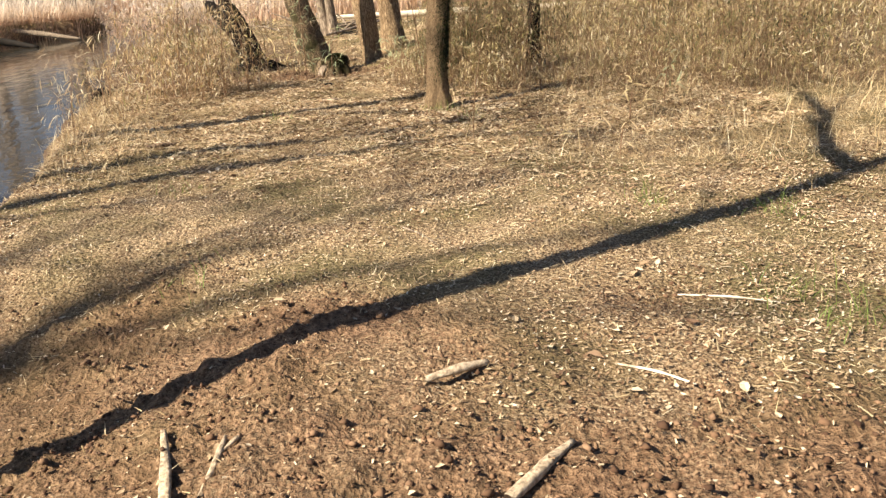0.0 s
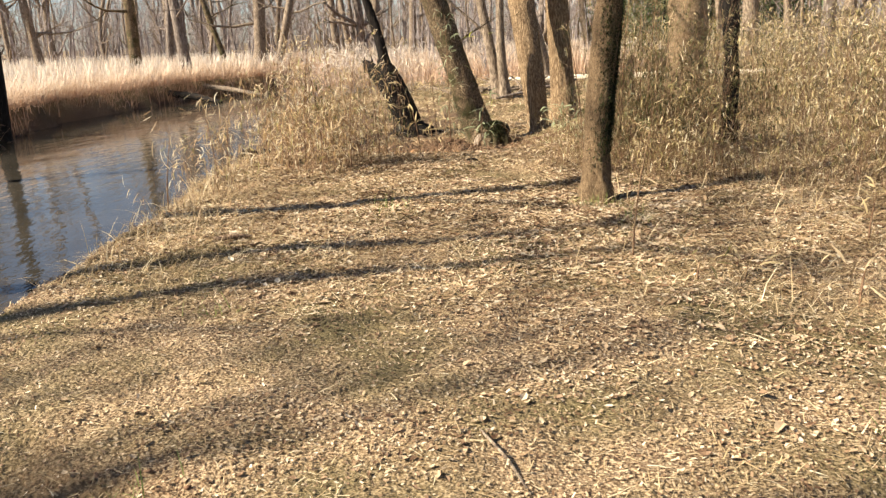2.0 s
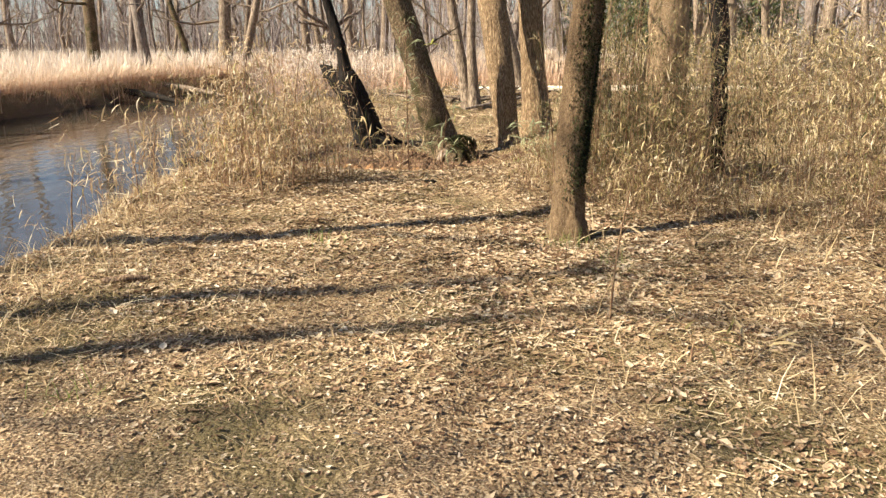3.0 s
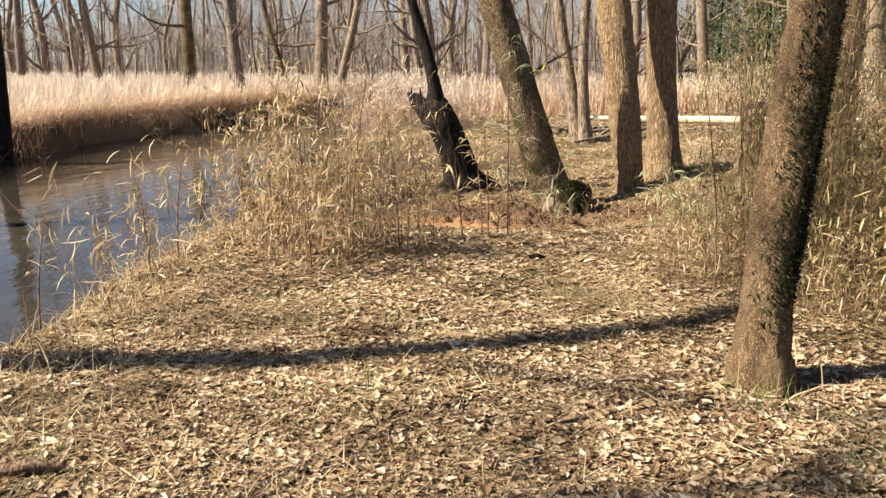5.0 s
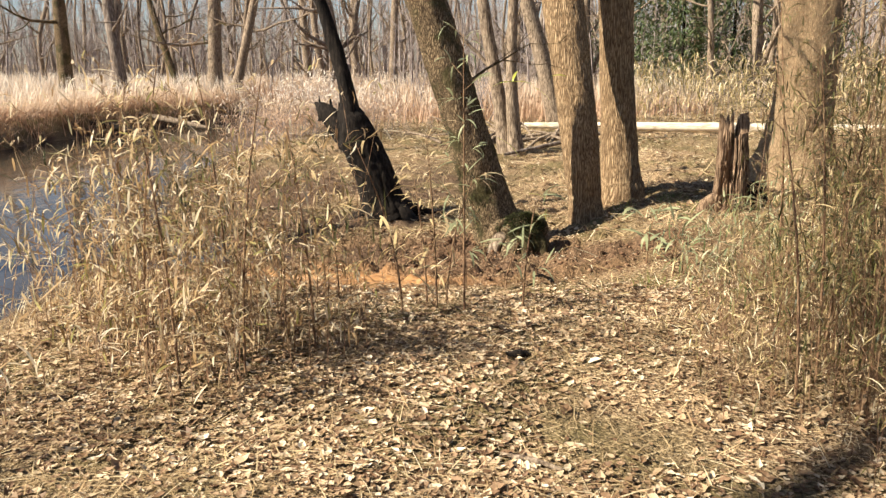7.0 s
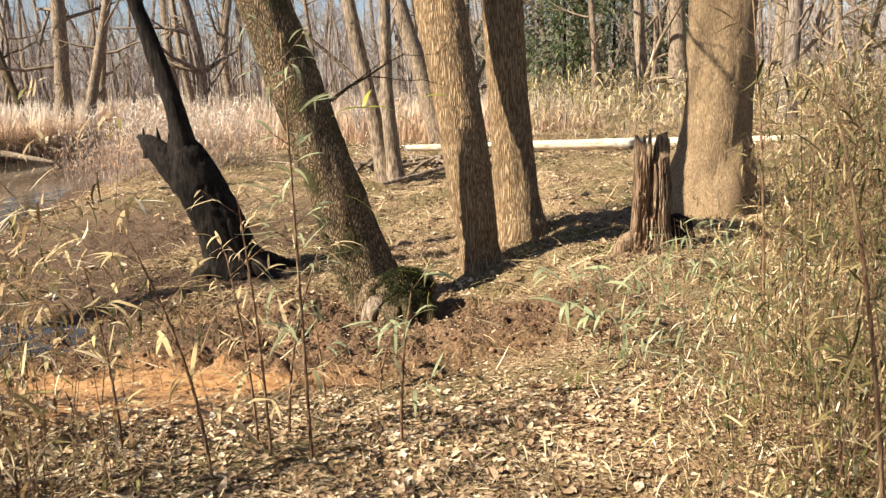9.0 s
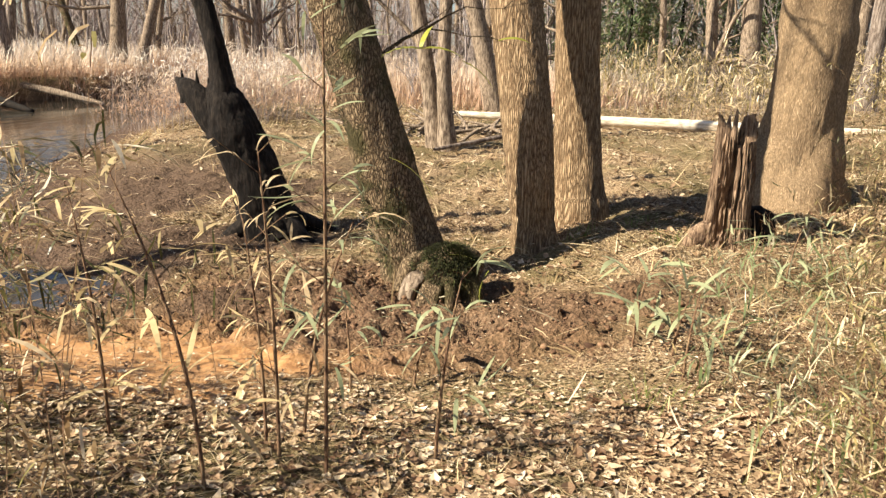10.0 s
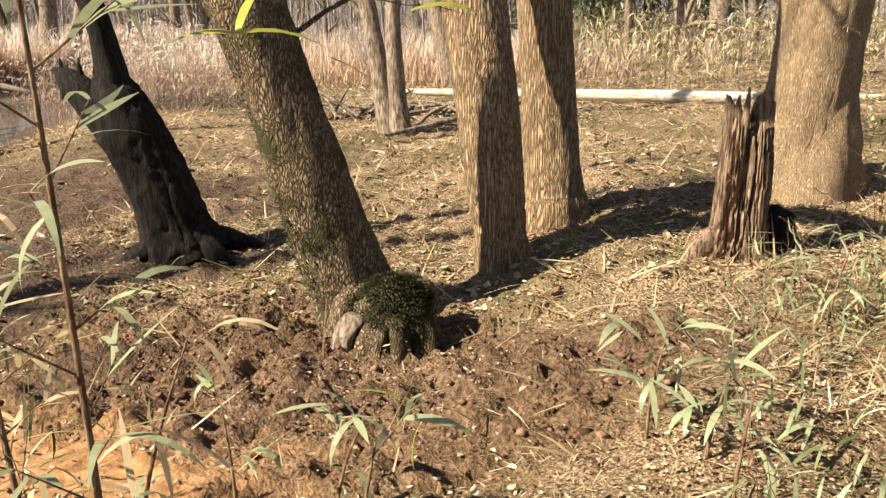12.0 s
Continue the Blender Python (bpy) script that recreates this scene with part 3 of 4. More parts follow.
for k, (x, y, h) in enumerate(((-13.6, 1.2, 12), (-14.5, -0.1, 13), (-15.5, 10.5, 14))):
    tree("tree", place(x, y), [(0, 0, 0), (0.1, 0, h * 0.3), (0.3, 0.1, h * 0.6), (0.2, 0.4, h * 0.8), (0.4, 0.3, h)], [0.2, 0.15, 0.12, 0.1, 0.05], BARK_GREY,
         "bare tree on the far bank", [((0.2, 0.1, h * 0.5), (0.4, 0.6, 0.8), 4, 0.06), ((0.3, 0.1, h * 0.65), (0.5, -0.6, 0.8), 3, 0.05)], sides=12, seed=31 + k)


# unseen tree, added so its crown lays soft shade over the near ground
tree("tree", place(-16.4, -3.5), [(0, 0, 0), (0.1, 0, 4), (0.2, 0.1, 8), (0.3, 0.2, 12)], [0.24, 0.18, 0.14, 0.09], BARK_GREY, "unseen bare tree added for the shade of its crown",
     [((0.3, 0.2, 11.8), (0.3, -0.5, 0.9), 5, 0.045), ((0.3, 0.2, 12), (0.7, 0.2, 0.8), 5.5, 0.045)], sides=12, seed=43)


# ---- the broken snag ----
def build_snag():
    ob = tagged(new("snag"), "blackened broken tree leaning over mud, hollow and jagged", "dead tree")
    ob.location = place(-3.95, 17.35)
    trunk = sweep([(0.05, 0, 0), (-0.05, 0, 0.25), (-0.17, 0, 0.62), (-0.33, 0, 1.0), (-0.45, 0, 1.25), (-0.47, 0, 1.45)], [0.31, 0.26, 0.235, 0.23, 0.18, 0.08], 48, 90, 0.12, 17, 0.13, 51)
    part("trunk", trunk, BARK_DARK, ob)
    part("stem", sweep([(-0.42, 0, 1.15), (-0.44, 0, 1.5), (-0.52, 0, 1.9), (-0.72, 0, 2.45), (-1.1, 0.1, 4), (-1.2, 0.2, 7)], [0.13, 0.10, 0.085, 0.075, 0.06, 0.02], 18, 60, 0.12, 9, 0.2, 52), BARK_DARK, ob)
    part("stub", sweep([(-0.42, 0, 0.95), (-0.62, 0, 1.2), (-0.78, 0, 1.36), (-0.88, 0, 1.42)], [0.17, 0.13, 0.085, 0.02], 18, 26, 0.14, 9, 0.2, 53), BARK_DARK, ob, "jagged broken stub")
    for a, h in ((-0.66, 1.5), (-0.55, 1.44), (-0.8, 1.5)):
        part("splinter", sweep([(a, 0, 1.2), (a - 0.02, 0, h)], [0.05, 0.006], 6, 6, 0.1, 5, 0.1, 54), BARK_DARK, ob)
    for d in ((0.45, -0.25, 0.0), (-0.35, -0.3, -0.05), (0.55, 0.25, 0.0)):
        part("root", sweep([(0.02, 0, 0.2), (d[0] * 0.6, d[1] * 0.6, 0.1), (d[0] * 1.2, d[1] * 1.2, -0.04)], [0.13, 0.09, 0.03], 12, 16, 0.08, 7, 0.12, 55), BARK_DARK, ob)


build_snag()


# ---- burl, stump, logs ----
def tufts(rng, centre, radius, n, length):
    d = rng.normal(0, 1, (n, 3))
    d[:, 2] = np.abs(d[:, 2]) * 0.9 - 0.1
    d /= np.linalg.norm(d, axis=1)[:, None]
    base = np.asarray(centre) + d * np.asarray(radius)
    return blades(rng, base, rng.uniform(0.5, 1.2, n) * length, length * 0.35, np.arctan2(d[:, 1], d[:, 0]), np.arcsin(d[:, 2]) + rng.normal(0, 0.4, n), 0.6, 2)


def build_burl():
    rng = np.random.default_rng(61)
    ob = tagged(new("burl"), "rounded mossy burl at the foot of the leaning trunk", "burl")
    ob.location = place(-2.12, 15.72)
    part("wood", sweep([(0.03, 0.02, -0.08), (0.03, 0.02, 0.06), (0.05, 0.02, 0.2), (0.05, 0.03, 0.3), (0.04, 0.03, 0.345)], [0.15, 0.165, 0.185, 0.14, 0.04], 36, 44, 0.22, 6, 0.9, 62), BARK_MOSS, ob)
    lobes = [((-0.17, -0.12), 0.07, 0.16, BARK_GREY), ((-0.04, -0.17), 0.075, 0.1, BARK_MOSS), ((0.08, -0.15), 0.09, 0.12, BARK_MOSS), ((0.17, -0.06), 0.09, 0.16, BARK_MOSS), ((-0.2, 0.03), 0.09, 0.24, BARK_MOSS)]
    for k, ((x, y), r, h, mat) in enumerate(lobes):
        part("knob", sweep([(x * 1.25, y * 1.25, -0.08), (x * 1.15, y * 1.15, h * 0.35), (x, y, h * 0.75), (x * 0.7, y * 0.7, h), (x * 0.5, y * 0.5, h + 0.03)], [r * 1.1, r, r * 0.95, r * 0.6, r * 0.2], 18, 26, 0.2, 5, 0.8, 163 + k), mat, ob, "pale bare knob of wood" if k < 1 else "")
    tagged(part("moss", join([tufts(rng, (0.06, 0.0, 0.24), (0.19, 0.18, 0.11), 3400, 0.034), tufts(rng, (0.13, -0.06, 0.2), (0.12, 0.13, 0.12), 1000, 0.03), tufts(rng, (-0.08, -0.02, 0.2), (0.14, 0.14, 0.12), 700, 0.025), tufts(rng, (0.06, -0.08, 0.14), (0.17, 0.16, 0.14), 1500, 0.026)]), MOSS, ob, "dark green moss", False), kind="stuff")


def build_stump():
    """A fluted shell of rotten wood with deep furrows and a ragged rim, round a lower core."""
    ob = tagged(new("stump"), "rotten upright stump with fluted splintered brown wood", "stump")
    ob.location = place(0.02, 16.6)
    sides, rings = 150, 60
    A, U = np.meshgrid(np.arange(sides) * 2 * np.pi / sides, np.linspace(0, 1, rings))
    wrap = np.abs(((A / np.pi) % 2) - 1) * 3.1
    rim = 0.93 + 0.30 * (vnoise(wrap, A * 0, 0.33, 71) - 0.5) + 0.16 * (vnoise(wrap * 1.7, A, 0.12, 72) - 0.5)
    Z = -0.06 + U * (rim + 0.06)
    groove = np.abs(fbm(wrap + 0.05 * np.sin(Z * 7), Z * 0.16, 0.26, 3, 73) - 0.5) * 2
    fine = np.abs(fbm(wrap * 1.3, Z * 0.3, 0.09, 2, 74) - 0.5) * 2
    split = step(0.16, 0.02, groove)
    R = 0.165 + 0.055 * np.exp(-Z / 0.13) + 0.035 * (vnoise(wrap, Z, 0.5, 75) - 0.5) - 0.065 * split - 0.03 * step(0.25, 0.0, fine) - 0.02 * U
    V = np.stack([R * np.cos(A) * 1.04 - 0.015 * U, R * np.sin(A), Z], 2).reshape(-1, 3)
    i = np.arange(rings - 1)[:, None] * sides
    quads = [np.concatenate([i + k, i + (k + 1) % sides, i + sides + (k + 1) % sides, i + sides + k], 1) for k in range(sides)]
    top = (rings - 1) * sides
    inner = V[top:] * np.array([0.45, 0.45, 1.0]) - np.array([0, 0, 0.12])
    V = np.concatenate([V, inner])
    k = np.arange(sides)
    quads.append(np.stack([top + k, top + (k + 1) % sides, top + sides + (k + 1) % sides, top + sides + k], 1))
    part("shell", (V, np.concatenate(quads)), DEADWOOD, ob, smooth=False)
    part("core", sweep([(0, 0, -0.05), (0, 0, 0.5), (0.01, 0, 0.8)], [0.12, 0.09, 0.085], 24, 30, 0.2, 9, 0.25, 90), DEADWOOD, ob)
    for j, (x, y, h) in enumerate(((-0.05, -0.06, 1.08), (-0.08, 0.02, 1.03), (0.09, -0.03, 1.0), (0.03, 0.07, 1.02))):
        part("splinter", sweep([(x, y, 0.7), (x * 1.05, y, 0.92), (x * 1.1 + 0.01, y, h)], [0.035, 0.026, 0.006], 8, 14, 0.2, 5, 0.3, 76 + j), DEADWOOD, ob)
    # shade of the hollow beside the stump, built as a black lump
    part("hollow_shade", sweep([(0.2, 0.1, -0.05), (0.24, 0.12, 0.12), (0.23, 0.12, 0.26), (0.22, 0.12, 0.32)], [0.13, 0.14, 0.11, 0.03], 20, 24, 0.2, 7, 0.45, 91), BARK_DARK, ob, "black lump standing in for the hollow's shade")
    part("root", sweep([(-0.12, -0.02, 0.16), (-0.24, -0.04, 0.1), (-0.33, -0.05, -0.06)], [0.07, 0.075, 0.05], 14, 18, 0.2, 6, 0.4, 92), DEADWOOD, ob)


def log(name, pts, radii, mat, label, seed, sides=14, category="log"):
    ob = tagged(new(name), label, category)
    part("trunk", sweep(pts, radii, sides, 40, 0.04, 7, 0.07, seed), mat, ob)
    return ob


build_burl()
build_stump()
log("log", [(-3.6, 26.3, 0.0), (-1.5, 26.1, 0.0), (1.0, 25.95, 0.0), (3.0, 25.9, -0.02), (5.2, 25.8, -0.04), (8.0, 25.6, 0.0)], [0.05, 0.09, 0.11, 0.115, 0.12, 0.12], PALEWOOD, "long bleached pale fallen log lying across dry ground", 101)
log("log", [(-3.1, 22.2, -0.2), (-2.3, 22.9, -0.08), (-1.3, 23.7, 0.1)], [0.03, 0.038, 0.028], BARK_FAR, "weathered fallen limb near a brush pile", 102, 10)
log("log", [(-16.2, 29.6, -0.3), (-15.0, 29.3, -0.42), (-13.8, 28.8, -0.6)], [0.12, 0.12, 0.06], BARK_DARK, "dark drift log on the muddy far bank", 103, 10)
log("log", [(-16.0, 31.8, -0.2), (-14.8, 31.6, -0.35), (-13.4, 31.4, -0.58)], [0.1, 0.1, 0.05], BARK_GREY, "grey drift log on the muddy far bank", 104, 10)
log("log", [(-0.3, 18.5, -0.24), (0.2, 18.9, -0.2), (0.75, 19.2, -0.05)], [0.05, 0.07, 0.06], BARK_GREY, "fallen grey limb lying in shade", 105, 12)


def brush_pile():
    rng = np.random.default_rng(111)
    ob = tagged(new("brush_pile"), "heap of grey dead sticks round slender trunks", "brush pile")
    for k in range(34):
        x, y = rng.normal(-2.9, 0.75), rng.normal(24.2, 0.4)
        a, ln = rng.uniform(0, math.pi), rng.uniform(0.5, 1.5)
        z = float(ground_z(np.array([x]), np.array([y]))[0])
        t0, t1 = rng.uniform(0.0, 0.1), rng.uniform(0.0, 0.55)
        p, q = (x, y, z + t0), (x + ln * math.cos(a), y + ln * math.sin(a), z + t1)
        part("stick", sweep([p, ((p[0] + q[0]) / 2, (p[1] + q[1]) / 2 + 0.05, (p[2] + q[2]) / 2 + 0.06), q], [0.035, 0.028, 0.012], 6, 8, 0.0, 5, 0.1, 112 + k), BARK_GREY, ob)


brush_pile()


# ---- sticks and bits on the near ground ----
def stick(p, q, r, mat, label, seed, chips=0):
    zs = ground_z(np.array([p[0], q[0]]), np.array([p[1], q[1]]))
    a, b = Vector((p[0], p[1], zs[0] + r * 0.8)), Vector((q[0], q[1], zs[1] + r * 0.8))
    mid = (a + b) / 2 + Vector((0.01, 0.0, 0.012))
    ob = tagged(new("stick"), label, "stick")
    part("wood", sweep([a, mid, b], [r * 0.8, r * 1.05, r * 0.6], 12, 22, 0.2, 6, 0.4, seed), mat, ob)
    return ob


stick((-0.95, 2.15), (-1.16, 2.79), 0.019, STICK, "pale broken stick lying on churned soil", 131)
stick((-0.88, 2.3), (-0.88, 2.65), 0.013, STICK, "bleached forked stick on churned soil", 132)
stick((-0.87, 2.55), (-0.82, 2.66), 0.008, STICK, "bleached short fork of a stick", 133)
stick((-0.15, 2.89), (0.1, 3.0), 0.018, STICK, "flat piece of rotten bark on soil", 134)
stick((0.12, 2.15), (0.36, 2.45), 0.022, STICK, "broken crumbling stick on bare soil", 135)
stick((0.6, 2.95), (0.86, 2.75), 0.005, PALEWOOD, "thin dry twig on the ground", 136)
stick((1.0, 3.6), (1.45, 3.42), 0.005, PALEWOOD, "thin dry twig on the ground", 137)
stick((-0.35, 5.0), (-0.1, 4.55), 0.006, BARK_GREY, "thin dry twig on the leaf litter", 138)
stick((-2.85, 7.62), (-2.6, 7.75), 0.026, DEADWOOD, "brown lump of rotten wood on the bank", 139)
stick((-1.72, 11.62), (-1.6, 11.68), 0.022, BARK_DARK, "dark lump of wood on the path", 140)
stick((-1.3, 8.9), (-1.05, 8.5), 0.007, BARK_GREY, "thin bent twig on the path", 141)
stick((-1.62, 10.6), (-1.35, 10.5), 0.012, BARK_GREY, "brown dead stick on leaf litter", 142)


# ---- ground cover ----
rng = np.random.default_rng(5)


def scatter(n, x0, x1, y0, y1, keep):
    x, y = rng.uniform(x0, x1, n), rng.uniform(y0, y1, n)
    k = (rng.random(n) < keep(x, y)) & dry_land(x, y)
    return x[k], y[k]


def leaf_density(x, y):
    patch = fbm(x, y, 1.1, 3, 201)
    return np.clip(0.25 + 2.2 * (patch - 0.42) + 0.4 * step(6.0, 8.0, y) * step(13.8, 13.0, y), 0.05, 1) * (1 - 0.86 * soil_mask(x, y)) * (1 - 0.8 * seep_mask(x, y)) * (1 - 0.85 * mud_flat(x, y))


x, y = scatter(260000, -5.4, 3.2, 1.9, 18.5, leaf_density)
n = len(x)
size = np.clip(rng.lognormal(-3.45, 0.40, n), 0.012, 0.075) * (0.5 + 0.5 * step(3.5, 9.0, y)) * (1 - 0.3 * step(13.0, 13.8, y))
leaf_parts = [litter(rng, on_ground(x, y, -0.010), size, rng.uniform(0, 6.28, n), rng.normal(0, 0.22, n))]
x, y = scatter(120000, -5.0, 3.2, 1.9, 10.0, lambda a, b: (0.45 + 0.5 * leaf_density(a, b)) * (1 - 0.75 * soil_mask(a, b)))
n = len(x)
leaf_parts.append(blades(rng, on_ground(x, y, -0.006), rng.uniform(0.008, 0.022, n), rng.uniform(0.004, 0.012, n), rng.uniform(0, 6.28, n), rng.normal(0.1, 0.6, n), 0.3, 1, False))
x, y = scatter(28000, -9, 9, 16, 32, lambda a, b: (0.25 + 0.7 * fbm(a, b, 2.0, 2, 205)) * (1 - 0.85 * mud_flat(a, b)))
n = len(x)
leaf_parts.append(litter(rng, on_ground(x, y, -0.015), rng.uniform(0.03, 0.09, n), rng.uniform(0, 6.28, n), rng.normal(0, 0.35, n)))
stuff("leaf_litter", leaf_parts, LITTER, "scattered curled tan and brown dead leaves", "leaf litter")


def straw_density(x, y):
    patch = fbm(x, y, 1.4, 3, 211)
    return np.clip(0.25 + 1.9 * (patch - 0.4) + 0.55 * step(0.4, 1.3, x) * step(5.2, 6.6, y) + 0.3 * step(5.8, 7.5, y) * step(11.0, 9.5, y) + 0.9 * np.exp(-(((x + 2.3) / 1.4) ** 2 + ((y - 12.3) / 0.7) ** 2)), 0.04, 1) * (1 - 0.93 * soil_mask(x, y)) * (1 - seep_mask(x, y)) * (1 - 0.85 * mud_flat(x, y))


x, y = scatter(170000, -5.6, 4.5, 1.9, 18.0, straw_density)
n = len(x)
straw_parts = [blades(rng, on_ground(x, y, -0.012), rng.uniform(0.03, 0.2, n) * (0.5 + 0.5 * step(4.5, 7.5, y)) * (1 - 0.45 * step(11.5, 13.0, y) * (x < 0)), rng.uniform(0.002, 0.007, n), rng.uniform(0, 6.28, n), rng.normal(0.12, 0.2, n), rng.normal(0.2, 0.2, n), 2)]
x, y = scatter(46000, -9, 12, 14, 34, lambda a, b: (0.2 + 0.8 * fbm(a, b, 1.5, 2, 207)) * (1 - 0.85 * mud_flat(a, b)) * (1 - 0.8 * soil_mask(a, b)))
n = len(x)
straw_parts.append(blades(rng, on_ground(x, y, -0.015), rng.uniform(0.12, 0.4, n), rng.uniform(0.008, 0.016, n), rng.uniform(0, 6.28, n), rng.normal(0.25, 0.25, n), rng.normal(0.3, 0.2, n), 2))
stuff("dry_straw", straw_parts, STRAW, "flattened pale straw and dry grass stalks", "straw")


def tuft_density(x, y):
    lip = np.exp(-((x - np.interp(y, NEAR_Y, NEAR_X) - 0.9) / 0.45) ** 2) * (y > 6.5)
    side = step(0.5, 1.6, x - 0.25 * (9 - y)) * step(4.5, 6.5, y)
    foot = np.exp(-(((x + 0.12) / 0.3) ** 2 + ((y - 9.5) / 0.3) ** 2)) + 0.8 * np.exp(-(((x - 0.25) / 0.35) ** 2 + ((y - 7.5) / 0.4) ** 2)) + np.exp(-(((x - 1.25) / 0.35) ** 2 + ((y - 6.7) / 0.4) ** 2))
    return np.clip(lip * 1.3 + 0.8 * foot + side * 0.8 * fbm(x, y, 0.7, 3, 221) * 1.6, 0, 1)


x, y = scatter(34000, -6.5, 5.0, 4.0, 14.5, tuft_density)
n = len(x)
stuff("dry_grass", [blades(rng, on_ground(x, y, 0.01), rng.uniform(0.10, 0.38, n), rng.uniform(0.004, 0.009, n), rng.uniform(0, 6.28, n), rng.normal(0.9, 0.35, n), rng.normal(1.0, 0.4, n), 3)],
      STRAW, "tufts of dry pale grass on the bank", "dry grass")

gx, gy = [], []
for cx, cy, k in ((1.65, 3.19, 60), (1.25, 5.13, 60), (1.5, 3.54, 40), (1.9, 4.7, 60), (0.2, 8.7, 40), (-0.25, 9.3, 40), (-1.85, 8.9, 30), (0.0, 9.2, 40), (-0.9, 13.3, 60), (-0.2, 13.2, 60), (-0.6, 17.2, 60), (-0.4, 16.6, 60), (0.6, 12.4, 60), (-2.1, 6.2, 25), (-1.5, 4.4, 20), (-1.1, 16.9, 60)):
    gx.append(rng.normal(cx, 0.09, k)), gy.append(rng.normal(cy, 0.09, k))
x, y = np.concatenate(gx), np.concatenate(gy)
n = len(x)
stuff("green_grass", [blades(rng, on_ground(x, y, 0.01), rng.uniform(0.06, 0.2, n), rng.uniform(0.003, 0.006, n), rng.uniform(0, 6.28, n), rng.normal(1.1, 0.3, n), rng.normal(0.7, 0.3, n), 3)],
      GRASS, "small tufts of fresh green grass", "grass")


# crumbs and clods of soil
def clods(base, size):
    n = len(base)
    shape = np.array([(1, 0, 0), (-1, 0, 0), (0, 1, 0), (0, -1, 0), (0, 0, 0.7), (0, 0, -0.7), (0.6, 0.6, 0.35), (-0.6, -0.55, 0.4)])
    pts = shape[None] * (1 + rng.normal(0, 0.28, (n, 8, 3))) * np.asarray(size)[:, None, None]
    a = rng.uniform(0, 6.28, n)
    c, q = np.cos(a)[:, None], np.sin(a)[:, None]
    pts = np.stack([pts[..., 0] * c - pts[..., 1] * q, pts[..., 0] * q + pts[..., 1] * c, pts[..., 2]], 2) + base[:, None]
    tri = np.array([(0, 6, 4), (6, 2, 4), (2, 1, 4), (1, 7, 4), (7, 3, 4), (3, 0, 4), (6, 0, 2), (7, 1, 3), (0, 5, 2), (2, 5, 1), (1, 5, 3), (3, 5, 0)])
    return pts.reshape(-1, 3), (np.arange(n)[:, None, None] * 8 + tri[None]).reshape(-1, 3)


SOIL = leafy("crumbly_soil", [(0.0, (0.055, 0.028, 0.016)), (0.5, (0.15, 0.084, 0.047)), (1.0, (0.28, 0.17, 0.10))], 0.95, 0.0)
x, y = scatter(16000, -3.2, 2.2, 1.9, 4.6, lambda a, b: soil_mask(a, b) * np.clip(3.2 * (fbm(a, b, 0.5, 3, 81) - 0.36), 0, 1))
x2, y2 = scatter(16000, -5.0, 0.2, 12.6, 17.2, lambda a, b: soil_mask(a, b) * (1 - 0.55 * seep_mask(a, b)) * np.clip(3.2 * (fbm(a, b, 0.6, 3, 83) - 0.36), 0, 1))
x, y = np.concatenate([x, x2]), np.concatenate([y, y2])
stuff("soil_clods", [clods(on_ground(x, y, -0.004), np.clip(rng.lognormal(-4.95, 0.5, len(x)), 0.004, 0.02) * np.where(y > 8, 1.5, 1.0))], SOIL, "crumbling reddish brown clods of churned soil", "soil clods", True)


# ---- cane ----
def cane(rng, x, y, height, leaves, leaf_len=(0.10, 0.2), spread=0.12, start=0.25, wide=0.014):
    """Geometry of many canes: stems and the leaves on them."""
    n = len(x)
    base = on_ground(x, y, 0.02)
    lean = rng.normal(0, spread, (n, 2))
    stems, leaf = [], []
    pts = [base]
    for k in range(1, 4):
        u = k / 3
        pts.append(base + np.concatenate([lean * (height * u * u)[:, None] + rng.normal(0, 0.012, (n, 2)), (height * u)[:, None]], 1))
    for k in range(3):
        stems.append(tubes(pts[k], pts[k + 1], 0.0032 * (1 - 0.25 * k), 0.0032 * (0.75 - 0.25 * k), 3))
    turn = rng.uniform(0, 6.28, n)
    for _ in range(leaves):
        level = rng.integers(0, 6, n)
        u = np.clip(start + (1 - start) * (level + 0.7 + 0.25 * np.sin(turn * 5)) / 6 + rng.normal(0, 0.012, n), 0.02, 1)
        p = base + np.concatenate([lean * (height * u * u)[:, None], (height * u)[:, None]], 1)
        az = turn + level * 2.4 + rng.normal(0, 0.45, n)
        out = rng.uniform(0.02, 0.22, n) * (1 - 0.35 * u)
        p = p + np.stack([np.cos(az) * out, np.sin(az) * out, out * 0.6 + rng.normal(0, 0.012, n)], 1)
        leaf.append(blades(rng, p, rng.uniform(*leaf_len, n), rng.uniform(0.6, 1.2, n) * wide, az + rng.normal(0, 0.9, n), rng.normal(0.05, 0.7, n), rng.normal(0.6, 0.7, n), 3, True, 0.85))
    for lv in range(1, 6):
        u = np.clip(start + (1 - start) * (lv + 0.7 + 0.25 * np.sin(turn * 5)) / 6, 0.02, 1)
        p = base + np.concatenate([lean * (height * u * u)[:, None], (height * u)[:, None]], 1)
        az = turn + lv * 2.4
        q = p + np.stack([np.cos(az), np.sin(az), 0 * az + 0.6], 1) * (0.17 * (1 - 0.35 * u))[:, None]
        stems.append(tubes(p, q, 0.0016, 0.0008, 3))
    return join(stems), join(leaf)


def thicket(name, x, y, height, leaves, leaf_mat, label, **kw):
    s, l = cane(rng, x, y, height, leaves, **kw)
    stuff(name + "_stems", [s], STEM, "thin brown stems of " + label, "cane stems")
    stuff(name + "_leaves", [l], leaf_mat, label, "cane leaves")


